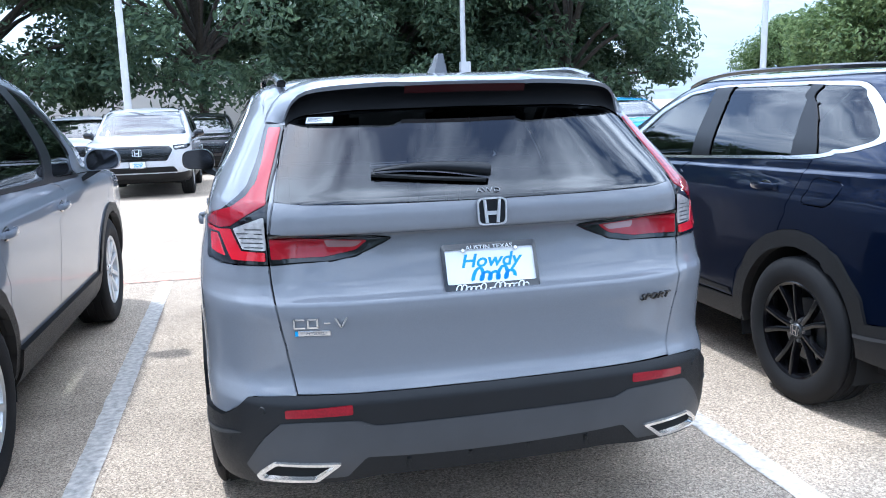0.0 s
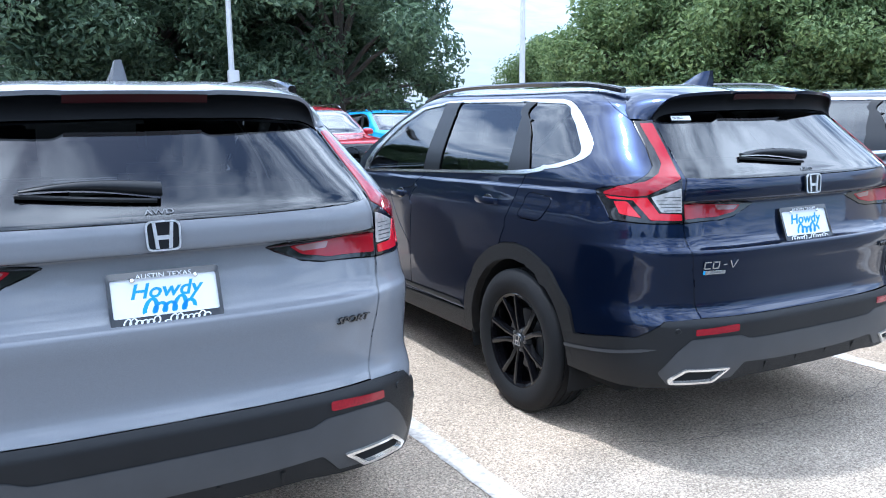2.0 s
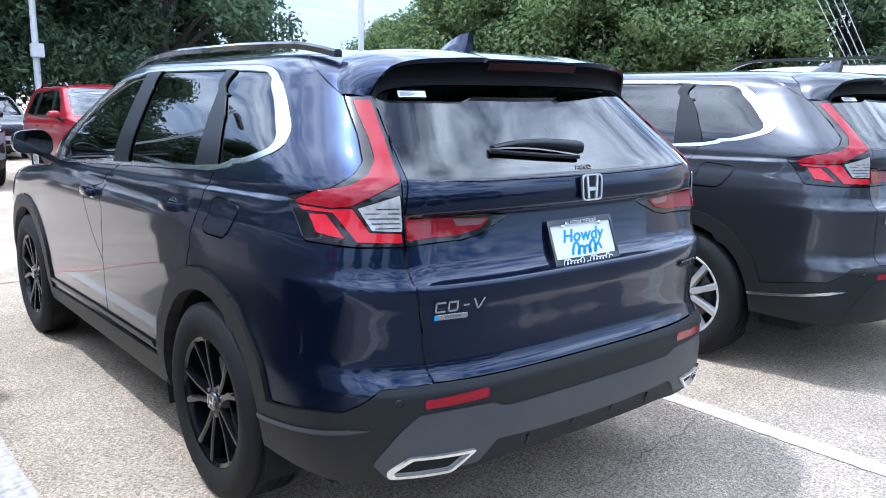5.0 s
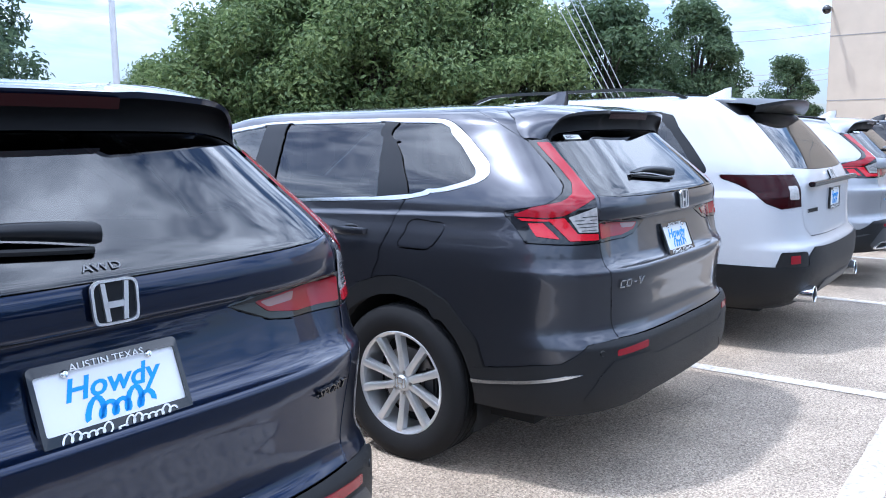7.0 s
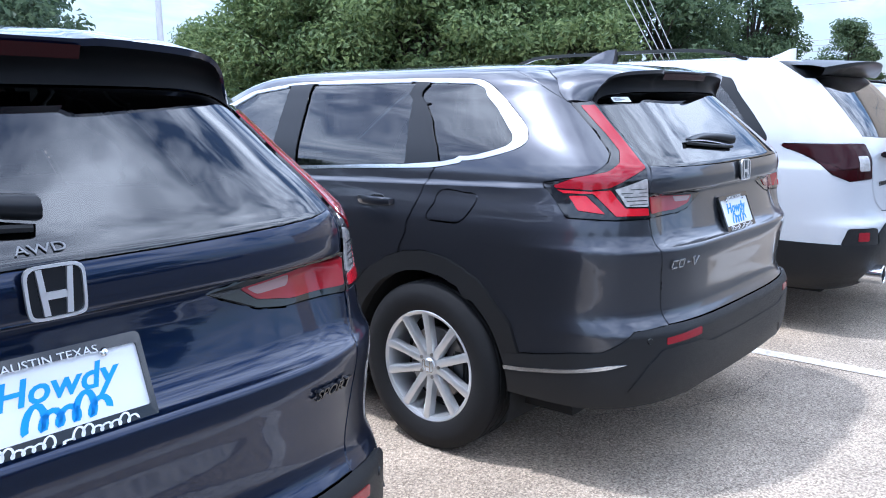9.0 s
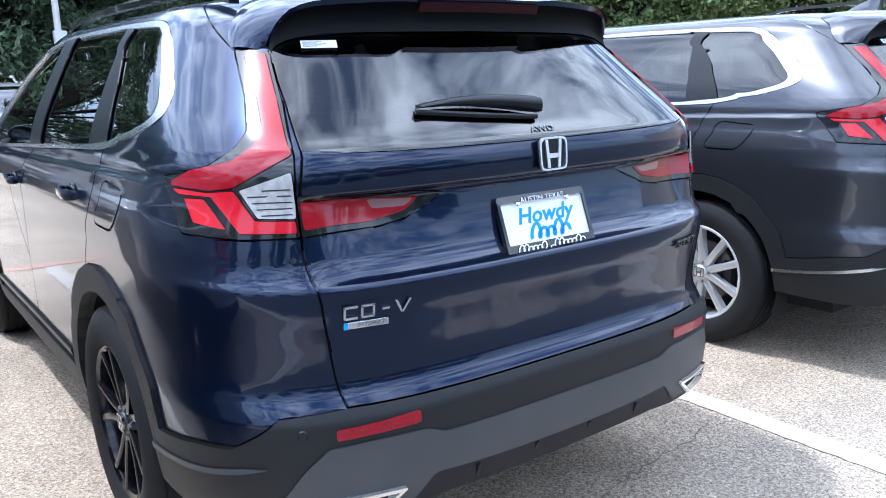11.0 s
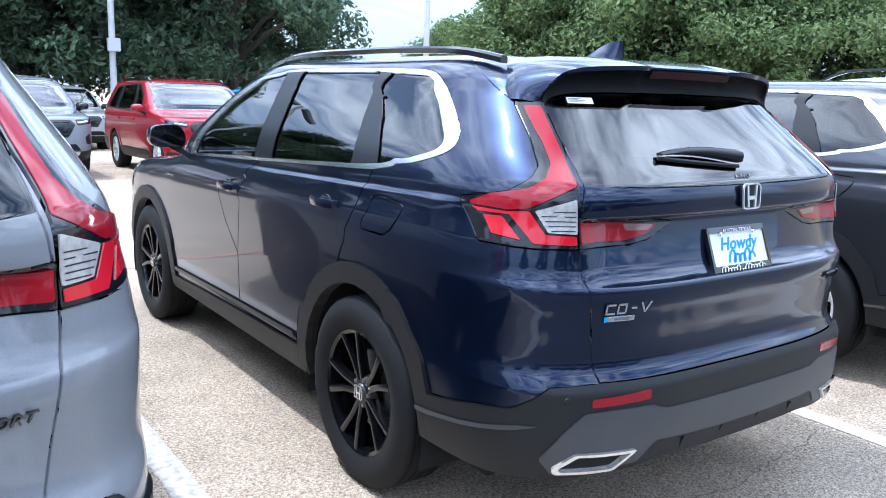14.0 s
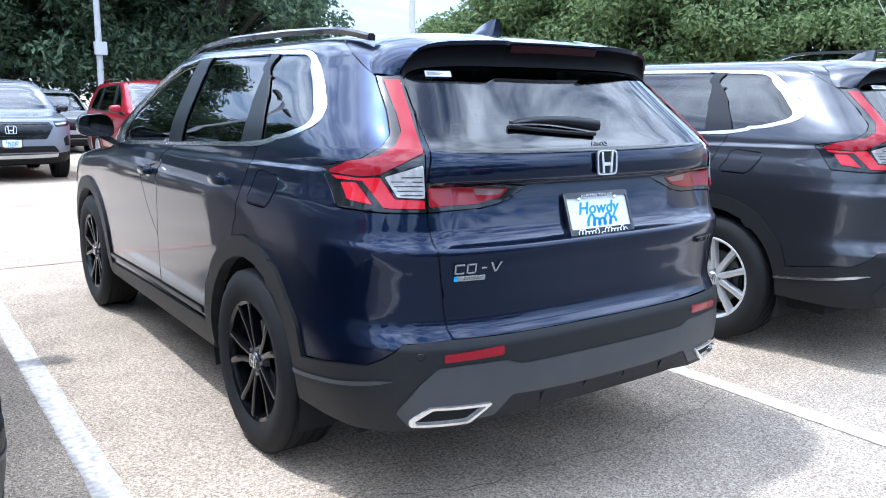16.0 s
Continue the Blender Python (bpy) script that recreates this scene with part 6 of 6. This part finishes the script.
oak = tree("large dark green oak behind the facing row", pose(-4.9, 31.0, lie(31)), 11.5, 5.8, 2.5, M_LEAF_DARK, 3, 95, 360, 0.15)
oak2 = tree("large dark green oak with low dense branches", pose(3.0, 33.0, lie(33)), 12.0, 5.8, 2.2, M_LEAF_DARK, 8, 95, 360, 0.15)
for x, y, rz, s, src in ((-12.6, 30.0, 70, 1.0, oak), (9.3, 28.8, 200, 0.90, oak2), (7.0, 33.0, 310, 0.95, oak), (10.6, 33.0, 120, 0.80, oak2), (-20, 33, 140, 1.1, oak2), (6.0, 39.0, 260, 1.1, oak), (-1.0, 38.0, 30, 1.1, oak2)):
    copy_thing(src, pose(x, y, lie(y) - 0.05, 0, 0, rz) @ Matrix.Diagonal((s, s, s, 1)))
elm = tree("leafy light green elm in a row", pose(19.6, 22.3, lie(22.3)), 7.6, 4.1, 0.5, M_LEAF_LIGHT, 21, 170, 280, 0.115, 0.29)
elm2 = tree("leafy light green elm in a row", pose(21.5, 19.0, lie(19)), 8.2, 4.4, 0.5, M_LEAF_LIGHT, 33, 170, 280, 0.115, 0.29)
for x, y, rz, s, src in ((25.3, 16.4, 90, 1.0, elm), (23.2, 20.5, 10, 0.9, elm2), (20.5, 30.0, 150, 0.62, elm2), (25.5, 28.5, 240, 0.88, elm)):
    copy_thing(src, pose(x, y, lie(y) - 0.05, 0, 0, rz) @ Matrix.Diagonal((s, s, s, 1)))
far1 = tree("darker green tree at the end of the row", pose(29.0, 13.2, lie(13.2)), 6.4, 3.2, 0.5, M_LEAF_FAR, 5, 80, 300, 0.12, 0.34)
far2 = tree("slender green tree near the pale building", pose(32.6, 10.9, lie(10.9)), 6.6, 2.1, 0.5, M_LEAF_FAR, 6, 70, 260, 0.11, 0.40)
copy_thing(far1, pose(27.5, 17.5, lie(17.5), 0, 0, 80) @ Matrix.Diagonal((1.1, 1.1, 1.1, 1)))
copy_thing(far2, pose(46.0, 10.6, lie(10.6), 0, 0, 80) @ Matrix.Diagonal((0.8, 0.8, 0.8, 1)))
# trees added out of view behind and left of the walker, closing the mirrored horizon
for x, y, rz, s, src in ((-22, -46, 0, 1.0, oak), (-14, -48, 80, 1.0, oak2), (-7, -47, 60, 1.0, oak), (1, -48, 150, 1.0, oak2), (9, -47, 20, 1.0, oak), (17, -48, 220, 1.0, oak2), (26, -47, 90, 1.0, oak), (-40, -40, 30, 1.0, oak2), (-42, 14, 40, 0.85, oak), (-44, -4, 90, 0.85, oak2), (-45, -22, 140, 0.85, oak)):
    copy_thing(src, pose(x, y, lie(y) - 0.05, 0, 0, rz) @ Matrix.Diagonal((s, s, s, 1)))

M_POLE = material("white_painted_steel", (0.62, 0.63, 0.65), 0.45, 0.1, vary=0.08, scale=3)
M_GALV = material("galvanised_grey", (0.30, 0.31, 0.33), 0.5, 0.5)
M_CONCRETE = material("concrete", (0.36, 0.35, 0.33), 0.85, vary=0.2, scale=5, bump=0.4, bump_scale=60)


def light_pole(x, y, box_z=None):
    t = thing("light_pole", "tall white painted steel light pole" if box_z is None else "white steel light pole with a small equipment box", "light pole", pose(x, y, lie(y)), "car park light poles")
    part("base", lathe_up([(0.30, 0.0), (0.30, 0.62), (0.27, 0.66), (0.0, 0.66)]), M_CONCRETE, t)
    part("shaft", tube([(0, 0, 0.6), (0, 0, 5), (0, 0, 9.5)], [0.11, 0.095, 0.075], 14), M_POLE, t)
    for s in (-1, 1):
        part("lamp_head", box(s * 0.15, s * 0.75, -0.18, 0.18, 9.35, 9.48, 0.03), M_GALV, t)
    if box_z:
        part("equipment_box", box(-0.19, 0.19, -0.30, -0.10, box_z, box_z + 0.42, 0.02), M_POLE, t)
        part("cable", tube([(0.12, -0.15, box_z), (0.16, -0.13, box_z - 0.15), (0.10, -0.10, box_z - 0.35)], 0.015), M_SATIN, t)
    return t


def lathe_up(profile, n=24):
    bm = lathe(profile, n)
    bm.transform(Matrix.Rotation(radians(-90), 4, "Y"))
    bmesh.ops.recalc_face_normals(bm, faces=bm.faces)
    return bm


POLES = [(-6.55, 22.0, None), (4.4, 26.6, 2.9), (13.4, 21.9, None)]
for x, y, b in POLES:
    light_pole(x, y, b)

M_STUCCO = material("beige_stucco", (0.56, 0.47, 0.37), 0.9, vary=0.06, scale=1.2, bump=0.3, bump_scale=90)
M_RENDER = material("pale_grey_render", (0.55, 0.55, 0.54), 0.9, vary=0.06, scale=0.8, bump=0.3, bump_scale=60)
M_ROOF = material("roof_coping", (0.30, 0.29, 0.28), 0.7, vary=0.1, scale=2)
b1 = thing("building", "beige stucco building with panel joints", "building", pose(34.6, 6.25, 0))
part("wall", box(0, 22, -26, 0, -0.3, 9.0, 0.03), M_STUCCO, b1, smooth=False)
part("roof_coping", box(-0.1, 22.1, -26.1, 0.1, 9.0, 9.25, 0.03), M_ROOF, b1)
for z in (2.7, 5.2, 7.7):
    part("panel_joint", box(-0.012, 0.01, -26, 0, z, z + 0.03), M_ROOF, b1, smooth=False)
for y in (-3.2, -7.5, -11.8, -16.1):
    part("panel_joint", box(-0.013, 0.01, y, y + 0.03, 0, 9.0), M_ROOF, b1, smooth=False)
camd = new("dome_camera")
camd.parent = b1
part("bracket", box(-0.75, -0.0, -0.05, 0.05, 6.25, 6.32, 0.01), M_GALV, camd)
dome = bmesh.new()
bmesh.ops.create_uvsphere(dome, u_segments=16, v_segments=8, radius=0.17, matrix=Matrix.Translation((-0.75, 0, 6.15)))
part("dome", dome, M_GLOSSBLACK, camd)
b2 = thing("building", "long pale grey building behind the trees", "building", pose(-30, 47, lie(47)))
part("wall", box(0, 36, 0, 12, 0, 4.2, 0.03), M_RENDER, b2, smooth=False)
part("roof_coping", box(-0.1, 36.1, -0.1, 12.1, 4.2, 4.45, 0.03), M_ROOF, b2)

M_WIRE = material("wire", (0.45, 0.46, 0.48), 0.5, 0.3)


def wire(p, q, r, sag=0.0, label="thin grey overhead power cable"):
    p, q = Vector(p), Vector(q)
    pts = [p.lerp(q, u) - Vector((0, 0, sag * 4 * u * (1 - u))) for u in loop(0, 1, 8)]
    return tagged(new("overhead_cable", mesh_from(tube(pts, r, 5), "overhead_cable", M_WIRE)), label, "cable", "overhead cables")


def far_point(az, el, d, eye=(-0.83, -1.34, 1.5)):
    return (eye[0] + d * math.sin(radians(az)), eye[1] + d * math.cos(radians(az)), eye[2] + d * math.tan(radians(el)))


for i in range(4):
    wire(far_point(58.6 + i * 0.62, 12.5, 24), far_point(67.6 + i * 0.30, -3.75, 24), 0.012, 0.0, "taut pale guy cable running to the ground")
M_TIMBER = material("weathered_pole_timber", (0.13, 0.105, 0.085), 0.9, vary=0.3, scale=4, bump=0.5, bump_scale=40)


def utility_pole(az, levels):
    """A timber pole with a crossarm at each height given."""
    x, y, z = far_point(az, 0, 70)
    t = thing("utility_pole", "weathered timber utility pole carrying power cables", "utility pole", pose(x, y, lie(y), 0, 0, -az), "utility poles")
    part("shaft", tube([(0, 0, -0.2), (0, 0, 5), (0, 0, max(levels) - lie(y) + 0.5)], [0.17, 0.15, 0.11], 12), M_TIMBER, t)
    for h in levels:
        part("crossarm", box(-0.9, 0.9, -0.06, 0.06, h - lie(y) - 0.12, h - lie(y) + 0.02, 0.01), M_TIMBER, t)
    return t


HEIGHTS = ((7.2, 6.9), (6.5, 6.3), (4.3, 4.15), (3.95, 3.85), (3.6, 3.5))
utility_pole(66, [far_point(66, a - 0.5, 70)[2] for a, b in HEIGHTS])
utility_pole(80, [far_point(80, b, 70)[2] for a, b in HEIGHTS])
for i, (e0, e1) in enumerate(HEIGHTS):
    wire(far_point(66, e0 - 0.5, 70), far_point(80, e1, 70), 0.03, 0.5)
